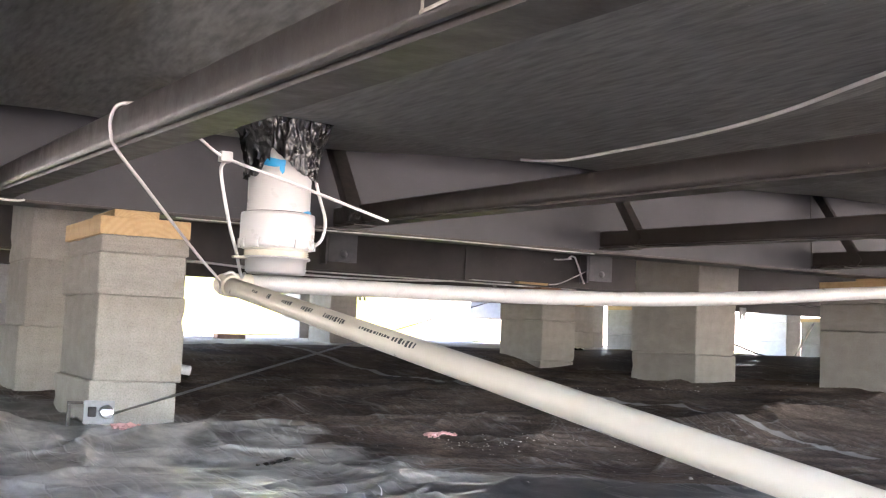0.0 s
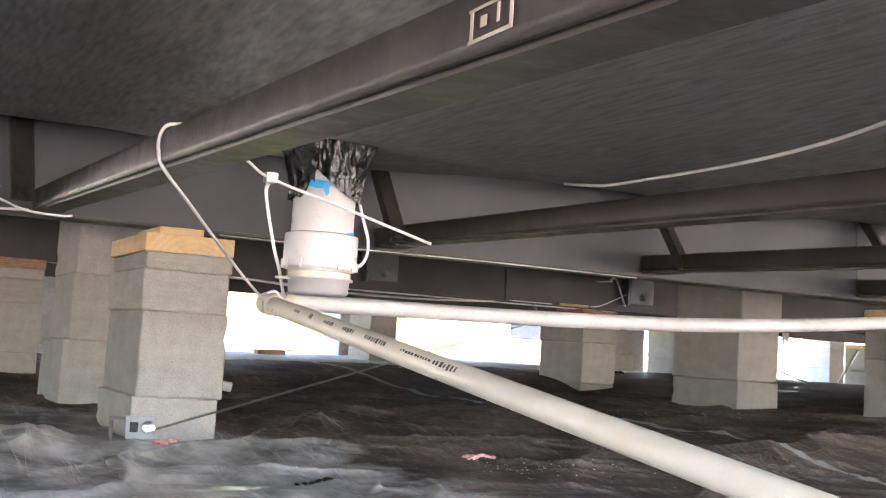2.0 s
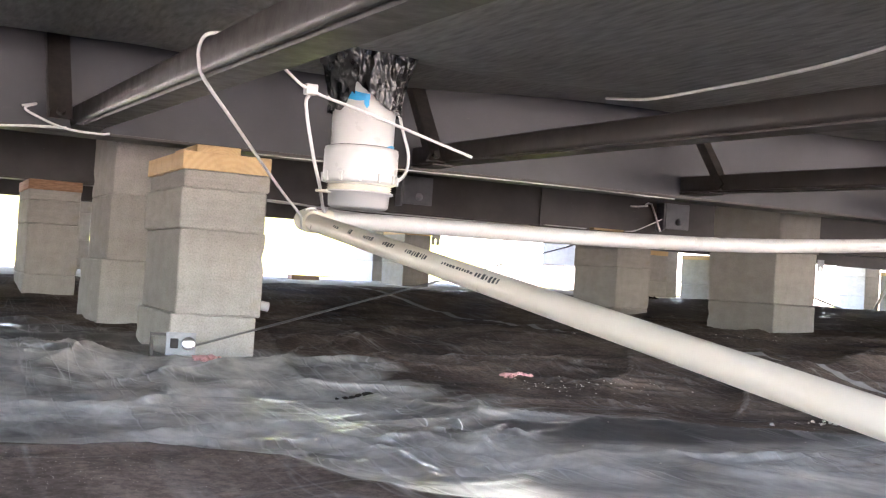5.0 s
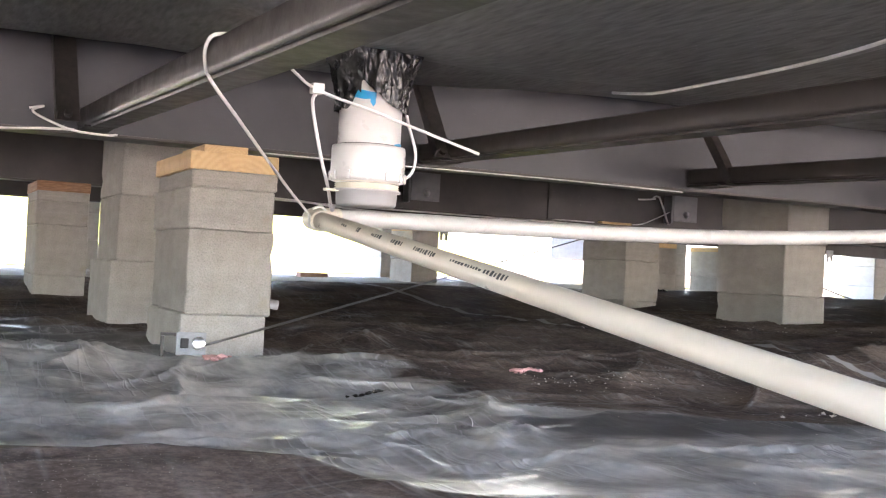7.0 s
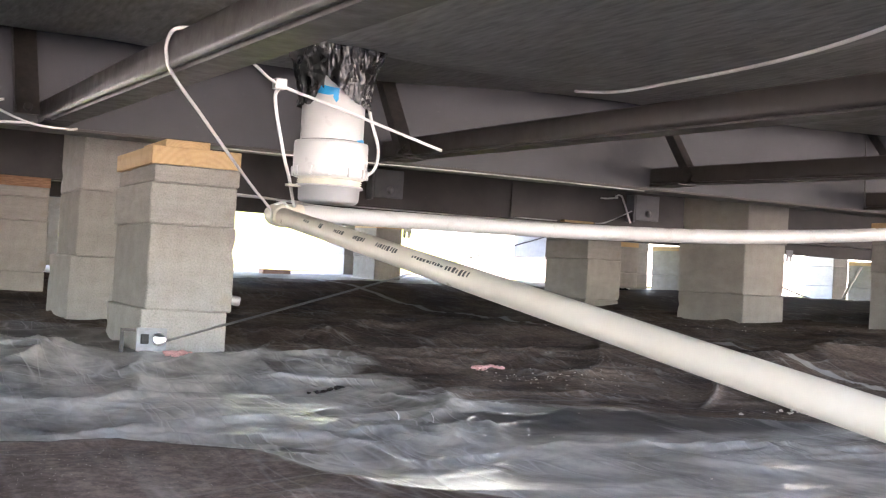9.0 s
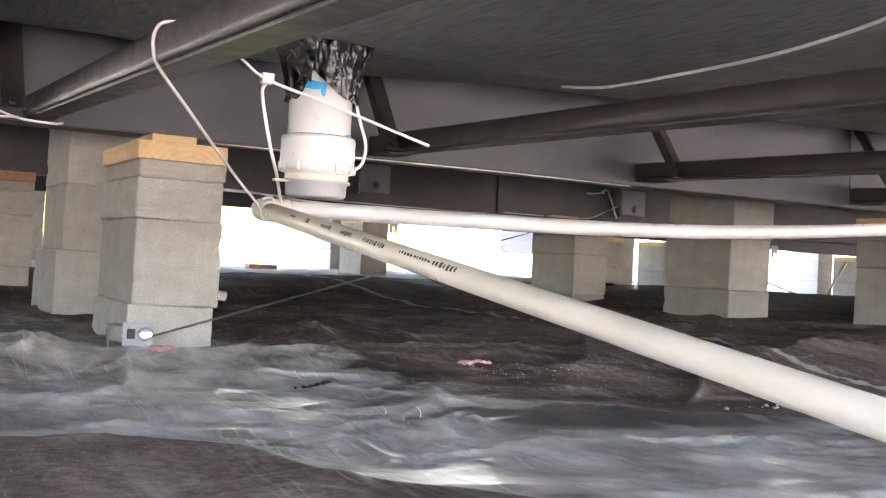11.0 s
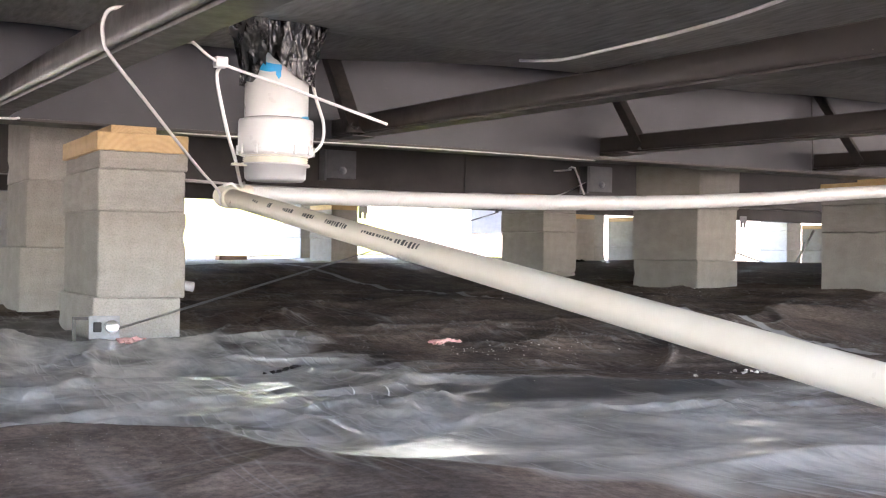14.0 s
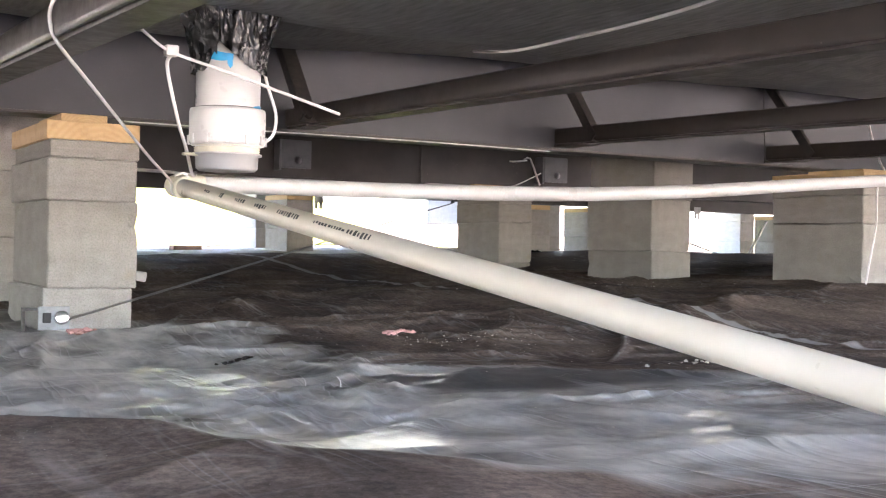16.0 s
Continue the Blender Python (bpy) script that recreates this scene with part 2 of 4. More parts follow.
BLOCK, WOOD, REDWOOD = mat_block(), mat_wood(), mat_redwood()
STEEL, RUST, WEB, BELLY = mat_steel(), mat_rust_steel(), mat_web(), mat_belly()
BARRIER, SAND = mat_barrier(), mat_sand()
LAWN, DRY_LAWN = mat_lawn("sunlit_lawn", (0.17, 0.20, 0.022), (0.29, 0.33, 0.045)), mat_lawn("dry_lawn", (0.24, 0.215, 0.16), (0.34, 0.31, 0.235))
PVC = mat_pvc("ivory_pvc", (0.66, 0.59, 0.48), (0.74, 0.68, 0.57))
PVC_WHITE = mat_pvc("white_pvc", (0.50, 0.485, 0.465), (0.57, 0.56, 0.545), 0.28)
PVC_GREY = mat_pvc("grey_plastic_plug", (0.31, 0.305, 0.295), (0.38, 0.37, 0.36), 0.4)
CABLE = mat_plain("white_cable_jacket", (0.62, 0.60, 0.57), (0.74, 0.73, 0.71), 0.38, bump=0.03)
GALV = mat_plain("galvanised_steel", (0.22, 0.225, 0.23), (0.34, 0.345, 0.35), 0.45, 0.6, 60)
TIN = mat_plain("dull_zinc_plate", (0.20, 0.205, 0.21), (0.30, 0.305, 0.31), 0.6, 0.0, 60)
PLATE = mat_plain("grey_primed_plate", (0.12, 0.12, 0.124), (0.17, 0.17, 0.175), 0.45, 0.0, 20)
STRAP = mat_plain("dull_strap_steel", (0.24, 0.23, 0.22), (0.36, 0.35, 0.33), 0.45, 0.6, 40)
INK = mat_plain("black_ink", (0.03, 0.03, 0.03), (0.06, 0.06, 0.055), 0.6)
PRIMER = mat_plain("blue_primer", (0.0, 0.22, 0.50), (0.01, 0.36, 0.66), 0.4)
PASTE = mat_plain("yellowed_thread_paste", (0.46, 0.41, 0.30), (0.60, 0.56, 0.46), 0.6, bump=0.4)
PINK = mat_plain("pink_fibre_wool", (0.55, 0.27, 0.25), (0.72, 0.42, 0.38), 0.95, bump=0.8)
DIRT = mat_plain("dark_soil_crumb", (0.012, 0.010, 0.008), (0.03, 0.025, 0.02), 0.9, bump=0.8)
TAPE, SIDING = mat_tape(), mat_plain("pale_house_siding", (0.62, 0.62, 0.60), (0.70, 0.70, 0.68), 0.6, scale=3)
DARKROOM = mat_plain("black_underfloor", (0.015, 0.014, 0.013), (0.03, 0.028, 0.026), 0.7)
CRUMB = mat_plain("pale_wood_crumb", (0.40, 0.35, 0.28), (0.62, 0.57, 0.50), 0.85)
PINKCLAY = mat_plain("red_clay_brick", (0.36, 0.21, 0.16), (0.48, 0.30, 0.23), 0.85)
VINYL = mat_plain("pale_grey_vinyl", (0.50, 0.51, 0.53), (0.60, 0.61, 0.63), 0.5)


# ---------- building helpers ----------
def mesh_of(name, bm, material, smooth=False):
    me = bpy.data.meshes.new(name)
    bm.normal_update()
    bm.to_mesh(me)
    bm.free()
    me.materials.append(material)
    if smooth:
        me.polygons.foreach_set("use_smooth", [True] * len(me.polygons))
    return me


def part(name, bm, material, parent, label="", smooth=False):
    ob = new(name, mesh_of(name, bm, material, smooth))
    ob.parent = parent
    return tagged(ob, label) if label else ob


def thing(name, label, category, at=(0, 0, 0), group="", kind=""):
    ob = new(name)
    ob.location = at
    ob.empty_display_size = 0.05
    return tagged(ob, label, category, group, kind)


def box(x0, x1, y0, y1, z0, z1, bevel=0.0, bm=None):
    bm = bm or bmesh.new()
    made = bmesh.ops.create_cube(bm, size=1.0)["verts"]
    bmesh.ops.transform(bm, verts=made, matrix=Matrix.Translation(((x0 + x1) / 2, (y0 + y1) / 2, (z0 + z1) / 2)) @ Matrix.Diagonal((x1 - x0, y1 - y0, z1 - z0, 1)))
    if bevel:
        edges = list({e for v in made for e in v.link_edges})
        bmesh.ops.bevel(bm, geom=edges, offset=bevel, segments=2, affect="EDGES", profile=0.6)
    return bm


def smooth_line(points, steps=8):
    """A Catmull-Rom line through the points."""
    p = [Vector(q) for q in points]
    p = [p[0] * 2 - p[1], *p, p[-1] * 2 - p[-2]]
    out = []
    for i in range(1, len(p) - 2):
        a, b, c, d = p[i - 1 : i + 3]
        for s in range(steps):
            t = s / steps
            out.append(0.5 * (2 * b + (c - a) * t + (2 * a - 5 * b + 4 * c - d) * t * t + (3 * b - a - 3 * c + d) * t * t * t))
    out.append(p[-2])
    return out


def tube(line, radius, sides=14, bm=None, caps=True, flat=1.0):
    """A round (or flattened) tube along a line."""
    bm = bm or bmesh.new()
    rings, up = [], Vector((0.13, 0.21, 0.97))
    for i, q in enumerate(line):
        d = (line[min(i + 1, len(line) - 1)] - line[max(i - 1, 0)]).normalized()
        side = d.cross(up)
        side = side.normalized() if side.length > 1e-4 else Vector((1, 0, 0))
        up = side.cross(d).normalized()
        r = radius(i / max(1, len(line) - 1)) if callable(radius) else radius
        rings.append([bm.verts.new(q + (side * math.cos(a) + up * math.sin(a) * flat) * r) for a in (2 * math.pi * s / sides for s in range(sides))])
    for a, b in zip(rings, rings[1:]):
        for s in range(sides):
            bm.faces.new((a[s], a[(s + 1) % sides], b[(s + 1) % sides], b[s]))
    if caps:
        bm.faces.new(rings[0][::-1])
        bm.faces.new(rings[-1])
    return bm


def lathe(profile, sides=40, bm=None, axis=Matrix.Identity(4)):
    """Turns (radius, height) pairs round z."""
    bm = bm or bmesh.new()
    rings = [[bm.verts.new(axis @ Vector((r * math.cos(a), r * math.sin(a), h))) for a in (2 * math.pi * s / sides for s in range(sides))] for r, h in profile]
    for a, b in zip(rings, rings[1:]):
        for s in range(sides):
            bm.faces.new((a[s], a[(s + 1) % sides], b[(s + 1) % sides], b[s]))
    return bm


def extrude_profile(section, start, end, side=Vector((1, 0, 0))):
    """A closed section (across, up) drawn from start to end."""
    bm = bmesh.new()
    start, end = Vector(start), Vector(end)
    d = (end - start).normalized()
    side = (side - d * side.dot(d)).normalized()
    up = side.cross(d)
    if up.z < 0:
        up = -up
    n = 14
    rings = []
    for i in range(n + 1):
        q = start.lerp(end, i / n)
        rings.append([bm.verts.new(q + side * a + up * b) for a, b in section])
    m = len(section)
    for a, b in zip(rings, rings[1:]):
        for s in range(m):
            bm.faces.new((a[s], a[(s + 1) % m], b[(s + 1) % m], b[s]))
    bm.faces.new(rings[0][::-1])
    bm.faces.new(rings[-1])
    bmesh.ops.recalc_face_normals(bm, faces=bm.faces)
    return bm


def sheet(name, xs, ys, height, material, smooth=True):
    """A height field over the plan."""
    grid = [(x, y, height(x, y)) for y in ys for x in xs]
    w = len(xs)
    faces = [(j * w + i, j * w + i + 1, (j + 1) * w + i + 1, (j + 1) * w + i) for j in range(len(ys) - 1) for i in range(w - 1)]
    me = bpy.data.meshes.new(name)
    me.from_pydata(grid, [], faces)
    me.materials.append(material)
    if smooth:
        me.polygons.foreach_set("use_smooth", [True] * len(faces))
    return new(name, me)


def spread(lo, hi, fine_lo, fine_hi, fine, coarse):
    """Grid lines, close together in one stretch and wide apart outside it."""
    a = list(np.arange(lo, fine_lo, coarse)) + list(np.arange(fine_lo, fine_hi, fine)) + list(np.arange(fine_hi, hi, coarse)) + [hi]
    return [float(v) for v in a]


def ease(a, b, v):
    t = min(1.0, max(0.0, (v - a) / (b - a)))
    return t * t * (3 - 2 * t)


# ---------- ground ----------
def ground_base(x, y):
    z = 0.036 * min(max(x - 0.7, -1.2), 4.0) * ease(1.7, 2.6, y)
    z += 0.004 - 0.026 * min(max((y - 0.95) / 1.0, 0.0), 1.0) + 0.018 * ease(1.95, 2.5, y)
    z += (0.102 - 0.012 * min(max(x, 0), 5)) * ease(4.2, 5.4, y)
    return z


def ridge(p, k):
    return (1.0 - abs(noise.noise(p))) ** k


def behind_crest(x, y):
    """How far a place lies behind the crest of the near mound, and how far across."""
    ahead, across = 0.42 * x + 0.91 * y, 0.91 * x - 0.42 * y
    crest = 1.08 - 0.13 * ease(-0.14, 0.04, across) - 0.05 * ease(0.0, 0.25, across) + 0.015 * noise.noise(Vector((across * 5, 0, 9)))
    return ahead - crest, across


def raw_height(x, y):
    z = ground_base(x, y)
    near = 0.62 + 0.38 * ease(1.75, 2.3, y) - 0.45 * ease(3.5, 5.0, y)
    bend = 0.35 * noise.noise(Vector((x * 0.9, y * 0.9, 3.0))) + 0.10 * noise.noise(Vector((x * 2.6, y * 2.6, 13.0)))
    u, v = x * 0.955 - y * 0.30, y * 0.955 + x * 0.30 + bend
    w, c = y * 0.6 + x * 0.8, x * 0.6 - y * 0.8 + 0.5 * bend
    z += (near - 0.38) * 0.030 * noise.noise(Vector((u * 1.2, v * 2.1, 0.0)))
    z += (near - 0.25) * 0.016 * (ridge(Vector((u * 0.8, v * 2.7, 7.0)), 6) - 0.25)
    z += near * 0.006 * (ridge(Vector((u * 1.5 + 0.5, v * 5.5, 11.0)), 8) - 0.2)
    z += (near - 0.15) * 0.010 * (ridge(Vector((w * 1.0, c * 3.0, 19.0)), 10) - 0.2)
    few = ease(-0.2, 0.3, noise.noise(Vector((x * 1.5, y * 1.5, 31.0))))
    fine = 0.5 + 0.5 * ease(1.85, 2.1, y)
    z += fine * few * 0.0014 * ridge(Vector((u * 9.0, v * 6.0, 37.0)), 3)
    z += fine * (1 - few) * 0.0014 * ridge(Vector((w * 5.0, c * 8.0, 41.0)), 4)
    # a dusty mound in front, falling off steeply behind its crest
    off, across = behind_crest(x, y)
    z += 0.017 * math.exp(-((off / (0.22 if off < 0 else 0.050)) ** 2)) * (1 - 0.9 * ease(0.10, 0.34, across))
    # the ground behind it dips away from the eye and comes up again
    dip = 0.005 * ease(-0.40, 0.0, off) if off < 0 else 0.005 - 0.023 * min(1.0, off / 0.34) + 0.018 * ease(0.34, 0.80, off)
    z += dip * (1 - 0.85 * ease(0.02, 0.30, across))
    return z


# the larger folds: height, half width and their course over the plan
FOLDS = [
    (0.014, 0.055, [(0.22, 1.33), (0.32, 1.45), (0.43, 1.54), (0.56, 1.57), (0.61, 1.54)]),
    (0.022, 0.090, [(0.70, 2.08), (0.78, 1.94), (0.81, 1.73), (0.85, 1.59), (0.97, 1.65)]),
    (0.016, 0.070, [(0.78, 2.54), (0.76, 2.26), (0.74, 1.99)]),
    (0.010, 0.040, [(0.51, 1.64), (0.51, 1.45), (0.57, 1.41), (0.59, 1.25), (0.57, 1.09), (0.68, 1.11)]),
    (0.020, 0.100, [(0.26, 2.04), (0.43, 2.48), (0.52, 2.44)]),
    (0.011, 0.050, [(0.84, 1.32), (0.90, 1.21), (0.90, 1.04), (0.98, 0.95)]),
    (0.020, 0.130, [(0.85, 2.56), (1.02, 2.76), (1.43, 3.24), (1.93, 3.66)]),
    (0.030, 0.150, [(1.70, 2.30), (2.10, 2.25), (2.40, 2.40), (2.85, 2.32)]),
    (0.016, 0.090, [(1.18, 2.70), (1.34, 2.57), (1.74, 2.84)]),
    (0.010, 0.045, [(0.20, 1.64), (0.40, 1.79), (0.53, 1.83)]),
    (0.009, 0.036, [(0.56, 1.34), (0.69, 1.44), (0.75, 1.35)]),
]
# and the many small sharp creases between them
crease_rnd = random.Random(23)
for i in range(190):
    cx, cy = crease_rnd.uniform(-0.3, 2.9), 1.12 + 3.0 * crease_rnd.random() ** 1.4
    run = crease_rnd.uniform(0.20, 0.80) * (0.6 + 0.3 * cy)
    a = radians(crease_rnd.choice((-25, -8, 14, 38, 52, 66, 84, 105, 122, 140)) + crease_rnd.uniform(-10, 10))
    bow = crease_rnd.uniform(-0.10, 0.10) * run
    dx, dy = math.cos(a), math.sin(a)
    FOLDS.append((crease_rnd.uniform(0.003, 0.0090), crease_rnd.uniform(0.018, 0.055),
                  [(cx - dx * run / 2, cy - dy * run / 2), (cx - dy * bow, cy + dx * bow), (cx + dx * run / 2, cy + dy * run / 2)]))
# fans of fine pulls that run out from a point
for ax, ay, a0, a1, n, long in ((0.45, 1.37, -45, 40, 6, 0.24), (0.60, 1.50, -78, -35, 6, 0.34), (0.80, 2.40, -60, -10, 6, 0.40), (0.90, 1.12, -25, 30, 5, 0.34),
                                (0.36, 2.30, 185, 235, 6, 0.30), (1.06, 1.60, 150, 200, 5, 0.28), (1.25, 2.60, -50, 5, 6, 0.5), (1.10, 1.05, -70, 10, 5, 0.25), (0.20, 1.75, -30, 35, 5, 0.3)):
    for i in range(n):
        a = radians(a0 + (a1 - a0) * (i + crease_rnd.uniform(-0.25, 0.25)) / (n - 1))
        run, dx, dy = long * crease_rnd.uniform(0.6, 1.1), math.cos(a), math.sin(a)
        FOLDS.append((crease_rnd.uniform(0.0025, 0.0055), crease_rnd.uniform(0.014, 0.024),
                      [(ax + dx * run * 0.06, ay + dy * run * 0.06), (ax + dx * run * 0.5, ay + dy * run * 0.5 + crease_rnd.uniform(-0.01, 0.01)), (ax + dx * run, ay + dy * run)]))
FOLDS = [(h * (0.6 if i < 11 else 0.85), w, smooth_line([(*q, 0) for q in line], 5)) for i, (h, w, line) in enumerate(FOLDS)]
FOLDS = [(h, w, line, min(q.x for q in line) - w, max(q.x for q in line) + w, min(q.y for q in line) - w, max(q.y for q in line) + w) for h, w, line in FOLDS]


def folds(x, y):
    z = 0.0
    for h, w, line, x0, x1, y0, y1 in FOLDS:
        if x0 < x < x1 and y0 < y < y1:
            best, at = w, 0
            for i in range(len(line) - 1):
                ax, ay, bx, by = line[i].x, line[i].y, line[i + 1].x, line[i + 1].y
                t = ((x - ax) * (bx - ax) + (y - ay) * (by - ay)) / ((bx - ax) ** 2 + (by - ay) ** 2 + 1e-9)
                t = min(1.0, max(0.0, t))
                d = math.hypot(x - ax - t * (bx - ax), y - ay - t * (by - ay))
                if d < best:
                    best, at = d, (i + t) / (len(line) - 1)
            if best < w:
                k = 1 - best / w
                z += h * k * k * (0.4 + 0.6 * k) * min(1.0, 4 * at, 4 * (1 - at) + 0.1)
    return z


PINS = [((x, y), z - raw_height(x, y)) for x, y, z in ((0.70, 2.52, -0.012), (1.265, 2.256, -0.010), (0.775, 1.90, -0.024), (1.84, 3.48, 0.038), (2.95, 3.36, 0.080), (3.05, 2.50, 0.085), (3.15, 4.72, 0.070), (0.68, 3.48, 0.0), (0.15, 2.3, 0.012))]


def barrier_height(x, y):
    """The sheet lies close on the soil where things stand on it."""
    z = raw_height(x, y) + folds(x, y)
    for (px, py), lift in PINS:
        d = ((x - px) ** 2 + (y - py) ** 2) / 0.07
        if d < 6:
            z += lift * math.exp(-d)
    return z


def sheet_edge(y):
    """Where the clean film ends and the dusty stretch begins, along x."""
    rows = ((-2.0, 1.6), (0.8, 1.20), (1.1, 1.22), (1.25, 1.32), (1.38, 1.38), (1.5, 1.22), (1.7, 1.0), (2.0, 0.92), (2.68, 0.80), (3.15, 0.62), (3.74, 0.32), (9.0, -1.5))
    for (y0, x0), (y1, x1) in zip(rows, rows[1:]):
        if y < y1:
            return x0 + (x1 - x0) * (y - y0) / (y1 - y0)
    return -1.5


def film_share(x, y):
    """The share of clean film, and of film where no sheen is painted."""
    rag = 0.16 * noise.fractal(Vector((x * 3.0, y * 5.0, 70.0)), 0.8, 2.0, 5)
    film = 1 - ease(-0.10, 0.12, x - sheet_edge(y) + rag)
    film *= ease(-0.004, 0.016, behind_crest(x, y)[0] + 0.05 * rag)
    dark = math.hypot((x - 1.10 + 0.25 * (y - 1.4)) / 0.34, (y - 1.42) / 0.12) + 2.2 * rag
    no_sheen = max(1 - ease(0.75, 1.25, dark), 0.85 * ease(2.35, 2.75, y + rag), 0.55 * (1 - ease(0.02, 0.30, x + 0.4 * (y - 1.5) + rag)))
    return film, no_sheen


def lay_barrier():
    xs = spread(-11.0, 3.3, -0.45, 2.1, 0.0068, 0.13)
    xs = [x for x in xs if x < 2.1] + spread(2.1, 13.0, 2.1, 3.3, 0.013, 0.13)
    ys = [y for y in spread(-1.05, 2.6, 0.75, 2.6, 0.0068, 0.08) if y < 2.6] + spread(2.6, 5.75, 2.6, 5.3, 0.0125, 0.08)
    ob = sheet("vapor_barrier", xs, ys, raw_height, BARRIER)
    gx, gy = np.array(xs), np.array(ys)
    z = np.array([v.co.z for v in ob.data.vertices]).reshape(len(ys), len(xs))
    for h, w, line, x0, x1, y0, y1 in FOLDS:
        i0, i1, j0, j1 = np.searchsorted(gx, x0), np.searchsorted(gx, x1), np.searchsorted(gy, y0), np.searchsorted(gy, y1)
        if i0 >= i1 or j0 >= j1:
            continue
        px, py = np.meshgrid(gx[i0:i1], gy[j0:j1])
        best, at = np.full(px.shape, w), np.zeros(px.shape)
        for i in range(len(line) - 1):
            ax, ay, bx, by = line[i].x, line[i].y, line[i + 1].x, line[i + 1].y
            t = np.clip(((px - ax) * (bx - ax) + (py - ay) * (by - ay)) / ((bx - ax) ** 2 + (by - ay) ** 2 + 1e-9), 0, 1)
            d = np.hypot(px - ax - t * (bx - ax), py - ay - t * (by - ay))
            at = np.where(d < best, (i + t) / (len(line) - 1), at)
            best = np.minimum(best, d)
        k = 1 - best / w
        z[j0:j1, i0:i1] += h * k * k * (0.4 + 0.6 * k) * np.minimum(1.0, np.minimum(4 * at, 4 * (1 - at) + 0.1))
    px, py = np.meshgrid(gx, gy)
    for (qx, qy), lift in PINS:
        z += lift * np.exp(-np.minimum(50.0, ((px - qx) ** 2 + (py - qy) ** 2) / 0.07))
    ob.data.vertices.foreach_set("co", np.stack((px, py, z), -1).ravel())
    # per vertex: where the film is clean, and where its painted sheen is left out
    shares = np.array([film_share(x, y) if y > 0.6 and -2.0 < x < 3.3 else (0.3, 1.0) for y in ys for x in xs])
    for i, name in enumerate(("film", "no_sheen")):
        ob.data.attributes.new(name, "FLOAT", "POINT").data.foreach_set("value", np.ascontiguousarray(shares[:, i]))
    ob.data.update()
    return ob


barrier = lay_barrier()
tagged(barrier, "dusty wrinkled black plastic vapor barrier over the ground", "plastic sheet", kind="structure")


def sand_height(x, y):
    far = ease(9.0, 14.0, max(abs(x - 2), abs(y - 3)))
    inside = ground_base(x, y) - 0.05 if -10.9 < x < 12.9 and -1.0 < y < 5.72 else ground_base(x, y) - 0.008
    return inside * (1 - far) + 0.05 * far + 0.012 * noise.noise(Vector((x * 1.3, y * 1.3, 0))) * (1 - far)


ground = sheet("ground", spread(-300, 300, -6, 14, 0.25, 21.0), spread(-300, 300, -4, 14, 0.2, 21.0), sand_height, SAND)
tagged(ground, "bright dry sandy ground round the house", "ground", kind="structure")


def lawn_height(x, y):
    # the rise is added out of sight, so the glossy film reflects green
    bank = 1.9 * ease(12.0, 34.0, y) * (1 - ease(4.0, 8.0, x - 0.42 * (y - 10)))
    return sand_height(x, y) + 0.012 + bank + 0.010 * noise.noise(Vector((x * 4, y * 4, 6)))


tagged(sheet("lawn", spread(-0.6, 24, -0.6, 20, 0.5, 4.0), spread(9.9, 70, 9.9, 36, 0.5, 5.0), lawn_height, LAWN), "sunlit yellow-green grass beyond the house, raised into an unseen bank as a reflector", "lawn", kind="structure")
tagged(sheet("lawn", spread(-60, -12.2, -20, -12.2, 0.5, 6.0), spread(-60, 9.8, -6, 9.8, 0.4, 5.0), lawn_height, DRY_LAWN), "sunlit dry lawn beside the house", "lawn", kind="structure")


# ---------- house above ----------
X0, X1, Y0, Y1 = -11.0, 13.0, -0.95, 9.25
ob = part("underfloor", box(X0, X1, Y0, Y1, 0.80, 1.05), DARKROOM, None)
tagged(ob, "dark underside of the house floor above the belly", "floor", kind="structure")
# unseen walls and roof, added to keep sun and sky off
walls = thing("unseen_house_wall", "unseen pale siding walls of the house above the crawl space, added to block sun and sky", "wall", kind="structure")
part("wall_near", box(X0, X1, Y0, Y0 + 0.12, 1.05, 3.5), SIDING, walls)
part("wall_far", box(X0, X1, Y1 - 0.12, Y1, 1.05, 3.5), SIDING, walls)
part("wall_end", box(X0, X0 + 0.12, Y0 + 0.12, Y1 - 0.12, 1.05, 3.5), SIDING, walls)
part("wall_end", box(X1 - 0.12, X1, Y0 + 0.12, Y1 - 0.12, 1.05, 3.5), SIDING, walls)
part("roof", box(X0 - 0.3, X1 + 0.3, Y0 - 0.3, Y1 + 0.3, 3.5, 3.7), SIDING, walls)


# ---------- belly fabric ----------
CROSS = (-0.42, 0.405, 1.245, 2.075, 2.905, 3.735)


def cable_way(y):
    """The course of the cable that the hanging bay rests on."""
    return 1.138 - 0.27 * (y - 1.47) ** 2


def soft_min(a, b, k=0.04):
    h = max(k - abs(a - b), 0.0) / k
    return min(a, b) - h * h * k / 4


